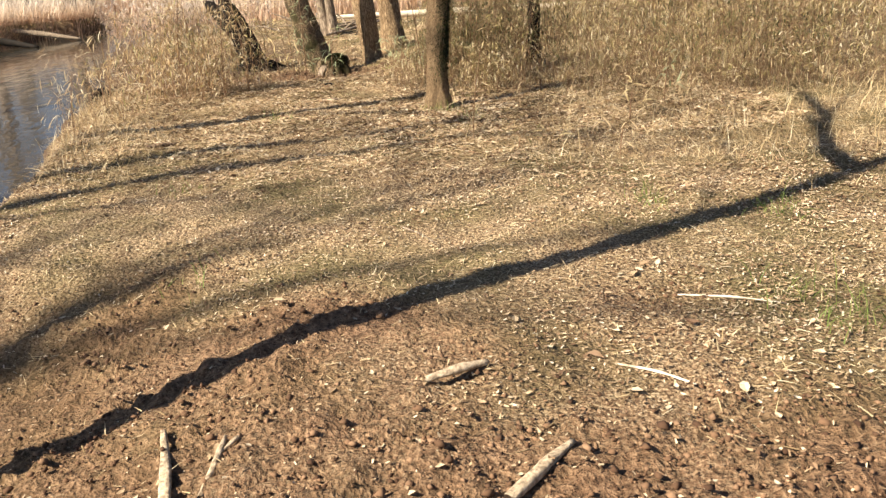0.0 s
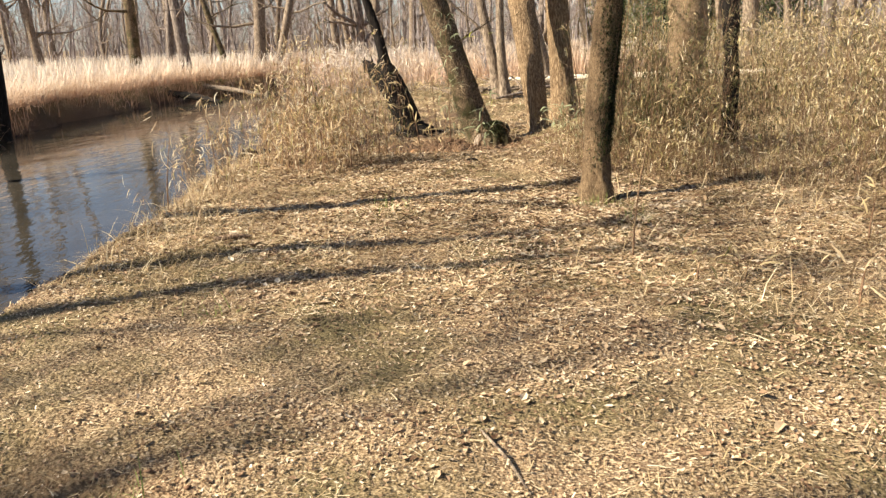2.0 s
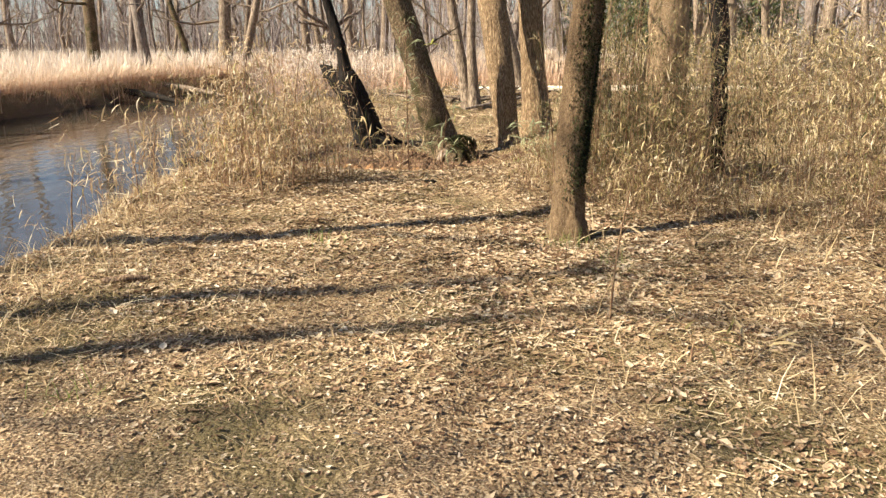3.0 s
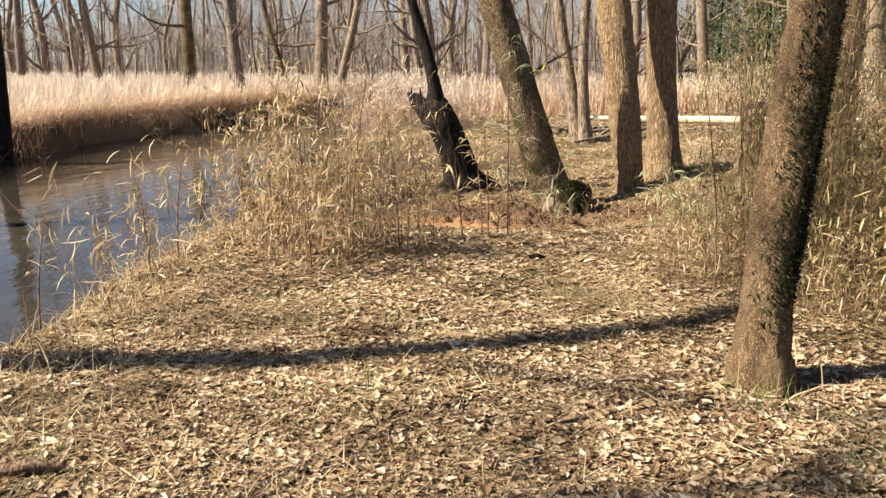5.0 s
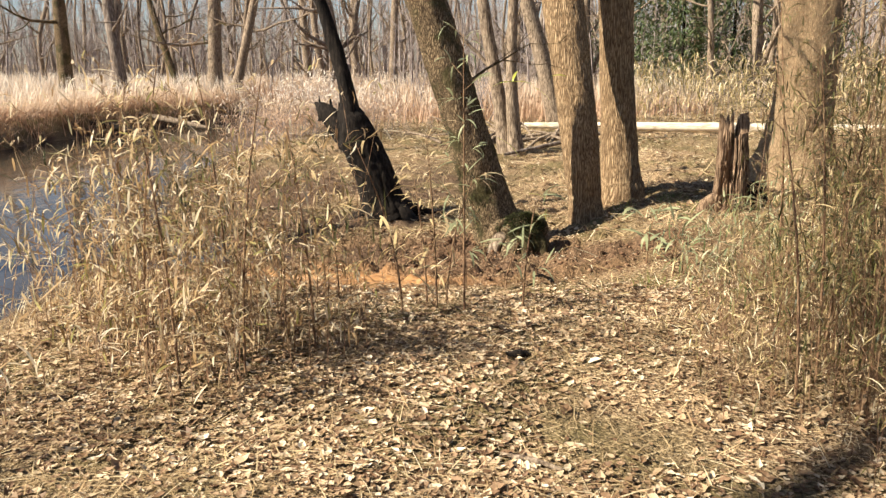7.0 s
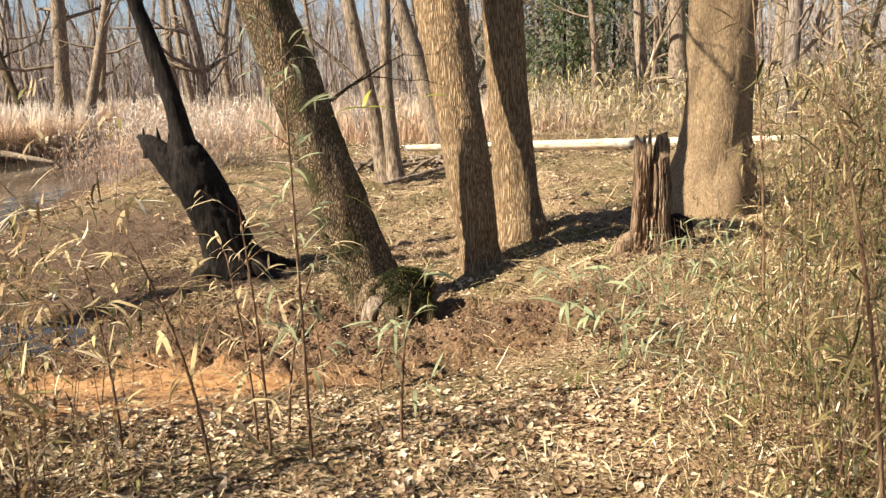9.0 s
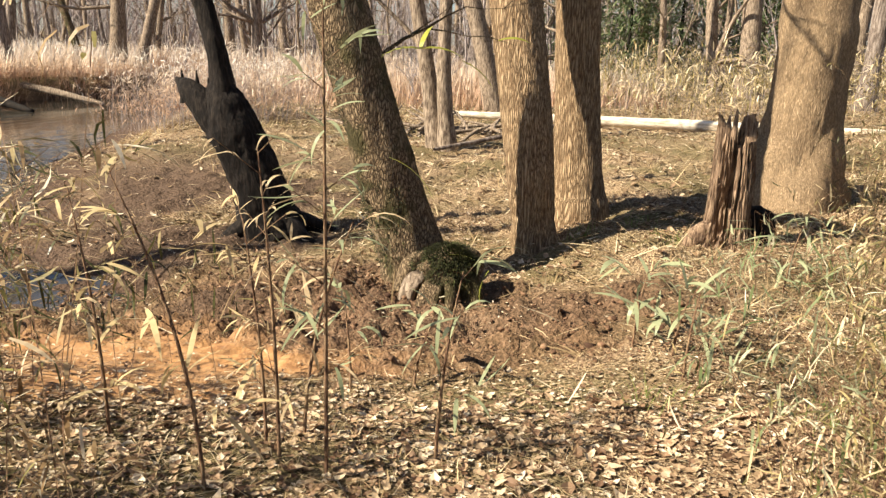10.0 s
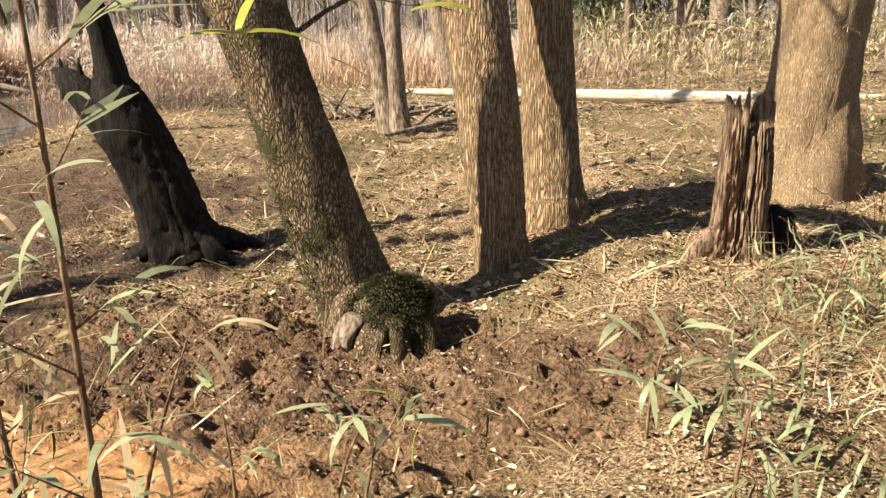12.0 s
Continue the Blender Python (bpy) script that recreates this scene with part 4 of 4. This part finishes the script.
# dry clump on the creek side
n = 120
a, r = rng.uniform(0, 6.28, n), rng.random(n) ** 0.7
x, y = -3.45 + 0.9 * r * np.cos(a) * (1 + 0.3 * np.sin(3 * a)), 11.4 + 0.8 * r * np.sin(a)
thicket("dry_cane", x, y, 0.4 + 1.2 * rng.random(n), 30, CANE_DRY, "dense dry straw-coloured cane with ragged leaves", spread=0.12, wide=0.013, start=0.08, leaf_len=(0.05, 0.13))
# sparse shoots along the bank and past the clump
n = 42
y = rng.uniform(8.6, 13.2, n)
x = np.interp(y, NEAR_Y, NEAR_X) + rng.uniform(0.3, 1.6, n)
thicket("bank_cane", x, y, rng.uniform(0.4, 1.1, n), 10, CANE_DRY, "sparse dry cane shoots on the bank", spread=0.2)
n = 55
x, y = rng.normal(-4.0, 0.5, n), rng.normal(12.7, 0.45, n)
thicket("olive_cane", x, y, rng.uniform(0.5, 1.2, n), 18, CANE_OLIVE, "olive and straw cane beside the mud", spread=0.2)


def right_edge(y):
    return np.interp(y, [8.2, 9.5, 10.7, 11.2, 11.8, 12.5, 13.5, 15, 17, 19, 24], [4.6, 2.4, 0.5, -0.15, -0.4, -0.1, 0.25, 0.5, 1.15, 2.3, 4.0])


n = 4400
y = 8.3 + 13 * rng.random(n) ** 1.25
x = right_edge(y) + 6.5 * rng.random(n) ** 1.3
x, y = x + rng.normal(0, 0.25, n), y + rng.normal(0, 0.35, n)
clumps = fbm(x, y, 0.8, 2, 231)
k = (clumps > 0.44) & (x > right_edge(y) - 0.25) & (y > 8.0 + 2.4 * fbm(x, y, 1.1, 2, 233))
x, y, clumps = x[k], y[k], clumps[k]
tone = fbm(x, y, 1.2, 2, 235)
green = (tone > 0.57) | ((tone > 0.37) & (x < 1.7) & (y > 11))
for pick, mat, word, name in ((~green, CANE_MIX, "tangled brown and straw cane brake", "cane_brake"), (green, CANE_OLIVE, "olive green leafy cane brake", "olive_brake")):
    px, py, pc = x[pick], y[pick], clumps[pick]
    n = len(px)
    deep = step(0.0, 1.0, px - right_edge(py))
    thicket(name, px, py, (0.3 + 0.9 * rng.random(n) + 1.2 * deep * rng.random(n)) * (0.45 + 2.2 * np.clip(pc - 0.42, 0, 0.35)), 24, mat, word, leaf_len=(0.04, 0.11), wide=0.012, start=0.12, spread=0.24)
n = 520
y = rng.uniform(8.3, 13.5, n)
x = right_edge(y) + rng.normal(0.1, 0.45, n)
thicket("low_cane", x, y, rng.uniform(0.15, 0.6, n), 11, CANE_MIX, "low dead cane and weeds at the brake's edge", spread=0.3, wide=0.007, leaf_len=(0.04, 0.12))
n = 260
x, y = rng.normal(0.35, 0.5, n), rng.normal(11.85, 0.45, n)
k = x > right_edge(y) - 0.3
x, y = x[k], y[k]
n = len(x)
thicket("brake_edge", x, y, rng.uniform(0.4, 2.1, n), 42, CANE_OLIVE, "dense olive cane at the path's edge", leaf_len=(0.05, 0.11), wide=0.0085, start=0.2, spread=0.12)
n = 130
x, y = rng.uniform(-0.9, 0.7, n), rng.uniform(12.6, 16.2, n)
k = x > -1.0 + 0.22 * (y - 12.6)
x, y = x[k], y[k]
n = len(x)
thicket("cane_shoots", x, y, rng.uniform(0.1, 0.4, n), 6, CANE_GREEN, "pale green cane shoots in dry grass", spread=0.3, leaf_len=(0.1, 0.22), start=0.1)


def cane_plant(x, y, height, lean, count, mat, label, seed, leaf=(0.13, 0.24), start=0.3, wide=0.02):
    """One cane that can be told apart, with each leaf a part."""
    r = np.random.default_rng(seed)
    ob = tagged(new("cane"), label, "cane")
    bx, by, bz = place(x, y)
    pts = [(bx + lean[0] * u * u * height, by + lean[1] * u * u * height, bz + height * u) for u in (0, 0.25, 0.5, 0.75, 1)]
    part("stem", sweep(pts, [0.0075, 0.007, 0.006, 0.0045, 0.002], 7, 20, 0, 5, 0.05, seed), STEM, ob)
    nodes = max(2, round(count / 4))
    for j in range(nodes):
        u = start + (1 - start) * (j + 0.8) / nodes
        az = 2.4 * j + r.normal(0, 0.3)
        p = np.array([[bx + lean[0] * u * u * height, by + lean[1] * u * u * height, bz + height * u]])
        ln = r.uniform(0.05, 0.16)
        tip = p + np.array([[math.cos(az) * ln, math.sin(az) * ln, ln * 0.8]])
        twig = part("twig", tubes(p, tip, 0.0022, 0.0012, 4), STEM, ob)
        for i in range(4):
            q = p + (tip - p) * (0.45 + 0.18 * i)
            part("leaf", blades(r, q, r.uniform(*leaf, 1), wide * r.uniform(0.7, 1.1, 1), az + (i - 1.5) * 0.7 + r.normal(0, 0.25, 1), r.normal(0.3, 0.4, 1), r.normal(0.9, 0.5, 1), 5, True, 0.85), mat, twig, smooth=False)
    return ob


tall = cane_plant(-2.1, 12.5, 1.75, (0.01, -0.06), 72, CANE_GREEN, "tall green cane with drooping leaves beside the mud", 301, leaf=(0.09, 0.19), start=0.2, wide=0.016)
cane_plant(-2.0, 13.75, 0.42, (0.25, 0.0), 12, CANE_GREEN, "short green cane shoot on churned soil", 311, leaf=(0.12, 0.2), start=0.3, wide=0.024)
cane_plant(-2.28, 13.6, 0.5, (-0.1, 0.1), 10, CANE_GREEN, "short green cane shoot on churned soil", 312, leaf=(0.1, 0.18), start=0.3, wide=0.022)
for px, py, pz, az, up, ln in ((-1.8, 12.43, 1.33, 3.1, 0.2, 0.13), (-1.8, 12.43, 1.33, -0.05, 0.25, 0.14), (-1.8, 12.43, 1.33, 1.2, 1.2, 0.1), (-1.68, 12.44, 1.30, 0.0, -0.3, 0.15), (-1.58, 12.5, 1.36, 0.3, 0.4, 0.1), (-1.9, 12.5, 1.0, 0.2, -0.3, 0.2), (-1.75, 12.9, 0.6, 0.1, 0.1, 0.16), (-1.6, 12.9, 0.55, 3.0, -0.9, 0.14)):
    part("leaf", blades(np.random.default_rng(9), np.array([[px, py, pz]]), ln, 0.022, az, up, 0.9, 5, True, 0.85), GREEN_LEAF, tall, "yellow-green leaf", False)
cane_plant(-2.3, 12.6, 1.15, (-0.05, 0.0), 56, CANE_DRY, "thin cane bunched with dry beige leaves", 313, leaf=(0.06, 0.14), start=0.15, wide=0.012)
cane_plant(-2.4, 12.75, 0.9, (-0.1, 0.05), 40, CANE_MIX, "thin cane with brown and olive leaves", 314, leaf=(0.08, 0.17), start=0.15, wide=0.016)
cane_plant(-2.45, 12.3, 1.1, (-0.25, 0.0), 22, CANE_MIX, "olive cane leaning over the mud", 302, start=0.12)
cane_plant(-2.3, 12.9, 0.9, (0.2, 0.05), 18, CANE_DRY, "thin cane with dry drooping leaves", 303, start=0.15)
cane_plant(-1.75, 12.7, 0.75, (0.1, 0.0), 16, CANE_GREEN, "short cane with narrow leaves", 304, start=0.15)
cane_plant(-0.92, 14.15, 0.45, (0.1, 0.0), 24, CANE_GREEN, "bushy pale green cane shoot", 305, leaf=(0.13, 0.26), start=0.1, wide=0.028)
cane_plant(-0.75, 13.95, 0.36, (0.2, 0.1), 20, CANE_GREEN, "bushy pale green cane shoot", 310, leaf=(0.12, 0.24), start=0.1, wide=0.026)
cane_plant(0.12, 15.3, 0.5, (0.15, 0.0), 32, CANE_GREEN, "bushy pale green cane shoot", 306, start=0.1)
cane_plant(-0.75, 13.6, 0.45, (0.1, 0.1), 10, CANE_GREEN, "bushy pale green cane shoot", 307, start=0.1)
cane_plant(0.62, 14.6, 1.9, (0.0, 0.0), 16, CANE_DRY, "tall brown stalk with dry leaves", 308)
cane_plant(-3.0, 12.7, 1.0, (-0.1, 0), 24, CANE_MIX, "olive cane with ragged leaves", 309, start=0.1)

for k, (x, y, h, c, m) in enumerate(((0.84, 7.04, 0.14, 10, CANE_MIX), (0.57, 7.02, 0.14, 10, CANE_OLIVE), (1.35, 6.6, 0.28, 13, CANE_DRY), (1.7, 7.9, 0.35, 14, CANE_MIX), (2.2, 8.6, 0.5, 16, CANE_GREEN))):
    cane_plant(x, y, h, (0.1, 0.1), c, m, "low fan of cane leaves in dry litter", 320 + k, leaf=(0.12, 0.2), start=0.15, wide=0.018)
for k, (x, y, h) in enumerate(((0.2, 7.6, 0.9), (-4.35, 10.55, 0.9), (-4.5, 11.1, 1.0), (-4.3, 11.8, 0.9), (-4.3, 9.4, 0.8), (-0.35, 11.3, 1.6), (-0.1, 11.9, 1.9))):
    cane_plant(x, y, h, (0.12 * (-1) ** k, 0.05), 8, (CANE_DRY, CANE_MIX)[k % 2], "thin stalk with sparse dry leaves", 340 + k, leaf=(0.08, 0.16), wide=0.012)
for k, (x, y, h) in enumerate(((-3.0, 11.2, 1.55), (-3.25, 11.0, 1.4), (-3.6, 11.3, 1.65), (-2.75, 11.55, 1.25), (-3.9, 11.5, 1.5), (-3.35, 11.8, 1.7))):
    cane_plant(x, y, h, (0.1 * (-1) ** k, 0.04), 36, (CANE_DRY, CANE_OLIVE)[k % 2], "tall brown stalk with short hanging dry leaves", 360 + k, leaf=(0.05, 0.12), start=0.3, wide=0.013)
for k, (x, y, h) in enumerate(((0.02, 11.55, 2.0), (-0.2, 11.6, 1.6), (0.3, 11.45, 2.1), (-0.15, 12.95, 2.0))):
    cane_plant(x, y, h, (0.06 * (-1) ** k, 0.03), 52, CANE_OLIVE, "tall dark cane stalk with narrow olive leaves", 370 + k, leaf=(0.06, 0.13), start=0.3, wide=0.010)
ob = tagged(new("root_clump"), "dark tangle of roots at the water's edge", "roots")
ob.location = place(-6.4, 15.8)
for k in range(7):
    part("root", sweep([(0.1 * math.cos(k), 0.12 * math.sin(k), -0.05), (0.2 * math.cos(k * 1.3), 0.2 * math.sin(k * 1.3), 0.18), (0.42 * math.cos(k * 0.9 + 1), 0.35 * math.sin(k * 0.9 + 1), -0.08)], [0.07, 0.06, 0.02], 8, 14, 0.1, 5, 0.2, 360 + k), BARK_DARK, ob)

# ---- meadow and far growth ----
mx, my = rng.uniform(-60, 3, 90000), rng.uniform(10, 62, 90000)
far_side = mx < np.interp(my, FAR_Y, FAR_X) - 0.1
beyond = (my > 29 + 0.25 * np.abs(mx + 6)) & (mx > np.interp(my, NEAR_Y, NEAR_X) + 1.0) & (mx < 1.5 - 0.1 * (my - 30))
seen = mx > -0.95 * my - 4
k = (far_side | beyond) & seen
mx, my = mx[k], my[k]
n = len(mx)
dist = np.hypot(mx, my - 5)
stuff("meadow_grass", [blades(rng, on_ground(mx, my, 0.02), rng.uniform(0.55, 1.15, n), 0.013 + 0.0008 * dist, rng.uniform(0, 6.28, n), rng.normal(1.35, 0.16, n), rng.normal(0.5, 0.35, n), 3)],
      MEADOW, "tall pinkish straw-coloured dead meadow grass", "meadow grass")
# overhanging fringe on the far bank
fy = rng.uniform(12, 36, 5000)
fx = np.interp(fy, FAR_Y, FAR_X) - rng.uniform(0.2, 1.0, 5000)
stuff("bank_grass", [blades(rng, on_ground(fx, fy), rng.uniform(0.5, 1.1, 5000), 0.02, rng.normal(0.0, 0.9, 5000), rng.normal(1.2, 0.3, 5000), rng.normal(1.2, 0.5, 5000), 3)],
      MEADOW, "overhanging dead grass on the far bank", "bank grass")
# pinkish shrubs at the near water's edge
n = 620
x, y = rng.normal(-8.0, 1.1, n), rng.normal(26.0, 0.9, n)
k = dry_land(x, y)
x, y = x[k], y[k]
n = len(x)
s, l = cane(rng, x, y, rng.uniform(0.5, 1.5, n), 10, leaf_len=(0.06, 0.2), spread=0.25, wide=0.02)
stuff("shrub_stems", [s], TWIG, "thin stems of pinkish dead weeds", "weed stems")
stuff("shrub_leaves", [l], MEADOW, "pinkish dead weeds at the water's edge", "weeds")
# rising bank of dry weeds behind the log
n = 1500
x, y = rng.uniform(-1, 16, n), rng.uniform(27.5, 42, n)
s, l = cane(rng, x, y, rng.uniform(0.4, 1.6, n), 9, leaf_len=(0.15, 0.35), spread=0.2, wide=0.03)
stuff("weed_stems", [s], TWIG, "thin stems of dry weeds", "weed stems")
stuff("weeds", [l], CANE_MIX, "dry olive weeds and cane in the woods", "weeds")


# ---- far woods ----
def far_tree(seed, h, r):
    g = np.random.default_rng(seed)
    lean, bend = g.normal(0, 0.07, 2), g.normal(0, 0.35, 2)
    pts = [(0, 0, -0.3)] + [(lean[0] * z + bend[0] * math.sin(z * 0.6), lean[1] * z + bend[1] * math.sin(z * 0.5), z) for z in (0.8, 2.0, 3.5, 5.5, h * 0.6, h)]
    limbs = []
    for k in g.integers(1, 5, 7):
        limbs.append((pts[k], (g.normal(), g.normal(), g.uniform(0.1, 1.0)), g.uniform(1.2, 3.6), r * g.uniform(0.18, 0.5)))
    return tree("tree", (0, 0, 0), pts, [r * 1.5, r, r * 0.95, r * 0.88, r * 0.75, r * 0.55, r * 0.15], (BARK_FAR, BARK_GREY, BARK_GREY)[seed % 3], "bare grey-brown woodland tree", limbs, True, 9, 0.0, 5, seed, forks=1, rings=20)


kinds = [far_tree(400 + k, h, r) for k, (h, r) in enumerate(((14, 0.15), (16, 0.21), (10, 0.09), (13, 0.12), (8, 0.07), (15, 0.24), (9, 0.08), (12, 0.16)))]
spots = []
g = np.random.default_rng(77)
tries = 0
while len(spots) < 230 and tries < 9000:
    tries += 1
    x, y = g.uniform(-62, 42), g.uniform(30, 92)
    if abs(x + 8) > 0.9 * y + 2:
        continue
    creek = np.interp(y, FAR_Y, FAR_X) - 1.2 < x < np.interp(y, NEAR_Y, NEAR_X) + 1.5
    open_field = y < 44 + 0.12 * abs(x + 10) and x < 1
    if creek or open_field and g.random() > 0.03:
        continue
    if any((x - a) ** 2 + (y - b) ** 2 < 3.2 for a, b in spots):
        continue
    spots.append((x, y))
for i, (x, y) in enumerate(spots):
    src = kinds[i % 8]
    s = g.uniform(0.8, 1.25)
    m = Matrix.LocRotScale(Vector(place(x, y)), Euler((0, 0, g.uniform(0, 6.28))), Vector((s, s, s)))
    if i < 8:
        src.matrix_basis = m
        tagged(src, group="woodland trees")
    else:
        c = copy_thing(kinds[i % 8], m)
        c.matrix_basis = m
# trunks at the meadow's edge and right of the log: place, radius, height, lean per metre
EDGE_TREES = ((-29.4, 40, 0.24, 14, -0.17), (-21.5, 36, 0.26, 15, 0.0), (-17.9, 34, 0.22, 14, -0.09), (-16.5, 38, 0.27, 15, 0.06), (-15.5, 37.5, 0.17, 12, 0.30), (-20.1, 42, 0.15, 11, -0.32), (-39.2, 45, 0.25, 15, 0.05),
              (-1.0, 42, 0.24, 14, -0.1), (4.3, 36, 0.3, 15, -0.05), (2.2, 47, 0.2, 14, 0.02), (5.9, 31, 0.2, 14, 0.03), (7.5, 27, 0.22, 14, -0.03), (6.2, 22.5, 0.16, 12, 0.05), (4.4, 17.0, 0.13, 11, 0.08), (-24.6, 44, 0.2, 14, 0.1), (-11.5, 46, 0.2, 14, 0.05), (-33.5, 38, 0.2, 13, 0.03))
for k, (x, y, r, h, ln) in enumerate(EDGE_TREES):
    g = np.random.default_rng(900 + k)
    limbs = [((ln * z, 0, z), (g.normal() - ln, 0.4 * g.normal(), g.uniform(0.0, 0.8)), g.uniform(1.5, 3.5), r * 0.28) for z in g.uniform(1.8, 5.0, 4)]
    tree("tree", place(x, y), [(0, 0, -0.1), (ln, 0, 1), (ln * 3, 0, 3), (ln * 5, 0.1, 5.5), (ln * 6 + 0.2, 0, h)], [r * 1.4, r, r * 0.92, r * 0.75, r * 0.2], (BARK_GREY, BARK_MOSS, BARK_FAR, BARK_GREY)[k % 4],
         "tall bare tree at the wood's edge", limbs, sides=12, seed=900 + k, ridge=0.04, forks=1)

# thin saplings and undergrowth that fill the distance
n = 3200
x, y = rng.uniform(-95, 70, n), np.concatenate([rng.uniform(44, 105, 2000), rng.uniform(105, 145, n - 2000)])
k = np.abs(x + 8) < 0.9 * y
x, y = x[k], y[k]
n = len(x)
base = on_ground(x, y, 0.1)
lean = rng.normal(0, 0.10, (n, 2))
h = rng.uniform(2.5, 6, n) + 0.05 * (y - 44) + 6.5 * (y > 105)
mid = base + np.concatenate([lean * h[:, None] * 0.4, h[:, None] * 0.5], 1)
tip = base + np.concatenate([lean * h[:, None] * 1.2, h[:, None]], 1)
rad = rng.uniform(0.02, 0.07, n)
geo = [tubes(base, mid, rad, rad * 0.7, 4), tubes(mid, tip, rad * 0.7, rad * 0.2, 4)]
for _ in range(14):
    u = rng.uniform(0.08, 1.0, n)[:, None]
    p = base * (1 - u) + tip * u
    az = rng.uniform(0, 6.28, n)
    ln = rng.uniform(0.6, 2.4, n)
    q = p + np.stack([np.cos(az) * ln * 0.6, np.sin(az) * ln * 0.6, ln * rng.uniform(0.3, 1.0, n)], 1)
    geo.append(tubes(p, q, 0.014, 0.005, 3))
stuff("far_saplings", geo, TWIG, "grey thicket of bare saplings and twigs in the distance", "far woods")


# ---- evergreens in the right distance ----
def evergreen(x, y, height, seed):
    g = np.random.default_rng(seed)
    ob = tagged(new("evergreen_tree"), "dark green bushy evergreen among bare trees", "evergreen")
    ob.location = place(x, y)
    part("trunk", sweep([(0, 0, 0), (0.05, 0, height * 0.5), (0, 0, height)], [0.09, 0.06, 0.02], 8, 12, 0, 5, 0.05, seed), BARK_DARK, ob)
    n = 4600
    u = g.uniform(0.06, 1, n)
    az = g.uniform(0, 6.28, n)
    lob = 0.75 + 0.35 * np.sin(az * 3 + u * 9) + g.normal(0, 0.12, n)
    r = (1.9 * (1 - u) ** 0.5 + 0.2) * lob * np.sqrt(g.uniform(0.15, 1, n)) * height / 4
    p = np.stack([r * np.cos(az), r * np.sin(az), u * height - 0.1 * r], 1)
    part("crown", blades(g, p, g.uniform(0.2, 0.45, n), 0.07, az + g.normal(0, 0.7, n), g.normal(0.2, 0.5, n), 0.5, 2, True, 0.7), EVERGREEN, ob, "", False)


for x, y, h, s in ((1.3, 43, 5.2, 501), (3.6, 46, 6.0, 502), (-0.6, 50, 5.5, 503), (6.8, 46, 5.0, 504)):
    evergreen(x, y, h, s)


# ---- grey twiggy shrubs by the meadow ----
for x, y, h, k in ((-7.0, 33.0, 1.7, 1), (-5.2, 35.0, 1.9, 2), (-4.6, 30.5, 1.2, 3)):
    g = np.random.default_rng(950 + k)
    ob = tagged(new("shrub"), "grey bare twiggy shrub at the meadow's edge", "shrub")
    ob.location = place(x, y)
    for _ in range(9):
        part("stem", branching(g, (g.normal(0, 0.15), g.normal(0, 0.15), 0), Vector((g.normal(0, 0.5), g.normal(0, 0.5), 1)).normalized(), h * g.uniform(0.8, 1.2), 0.02, 2, 3, 4), TWIG, ob)


# ---- puddle in the mud ----
def puddle(x, y, z, rx, ry, seed):
    a = np.linspace(0, 2 * np.pi, 28, endpoint=False)
    rr = 1 + 0.25 * np.sin(a * 3 + seed) + 0.12 * np.sin(a * 5)
    ring = np.stack([x + rx * rr * np.cos(a), y + ry * rr * np.sin(a), np.full(28, z)], 1)
    V = np.concatenate([ring, [[x, y, z]]])
    k = np.arange(0, 28, 2)
    Q = np.stack([k, k + 1, (k + 2) % 28, np.full(14, 28)], 1)
    tagged(new("puddle", fast_mesh("puddle", V, Q, WATER_MAT, True)), "shallow muddy puddle reflecting the sky", "puddle", kind="structure")


puddle(-5.1, 15.5, place(-5.1, 15.5)[2] + 0.075, 1.05, 0.62, 1)
puddle(-3.95, 14.0, place(-3.95, 14.0)[2] + 0.006, 0.42, 0.16, 2)


# ---- the dead leaves nearest the path, each a piece of the ground ----
def leaf_material():
    m, t, b = material("single_dead_leaf", 0.6, 0.25)
    col = ramp(t, t.nodes.new("ShaderNodeObjectInfo").outputs["Random"], [(0.0, (0.14, 0.078, 0.043)), (0.35, (0.34, 0.22, 0.13)), (0.7, (0.50, 0.37, 0.23)), (1.0, (0.64, 0.52, 0.36))])
    col = mix(t, 0.5, col, ramp(t, noise_node(t, 70, 4), [(0.3, (0.55, 0.5, 0.45)), (0.7, (1.0, 1.0, 1.0))]), "MULTIPLY")
    t.links.new(col, b.inputs["Base Color"])
    return m


LEAF_PIECE = leaf_material()
floor_piece = bpy.data.objects["ground"]
leaf_meshes = []
for k in range(8):
    v, q = litter(np.random.default_rng(970 + k), np.zeros((1, 3)), np.array([1.0]), np.array([0.0]), np.array([0.0]))
    leaf_meshes.append(fast_mesh("leaf", v, q, LEAF_PIECE))
g = np.random.default_rng(980)
lx, ly = [], []
while len(lx) < 300:
    a, b = g.uniform(-2.6, 1.4), g.uniform(2.6, 13.2)
    if g.random() < float(leaf_density(np.array([a]), np.array([b]))[0]):
        lx.append(a), ly.append(b)
lz = ground_z(np.array(lx), np.array(ly))
for k, (a, b, c) in enumerate(zip(lx, ly, lz)):
    ob = new("leaf", leaf_meshes[k % 8])
    size = g.uniform(0.03, 0.065)
    ob.matrix_basis = Matrix.LocRotScale(Vector((a, b, c + 0.016)), Euler((g.normal(0, 0.25), g.normal(0, 0.25), g.uniform(0, 6.28))), Vector((size, size, size)))
    ob.parent = floor_piece
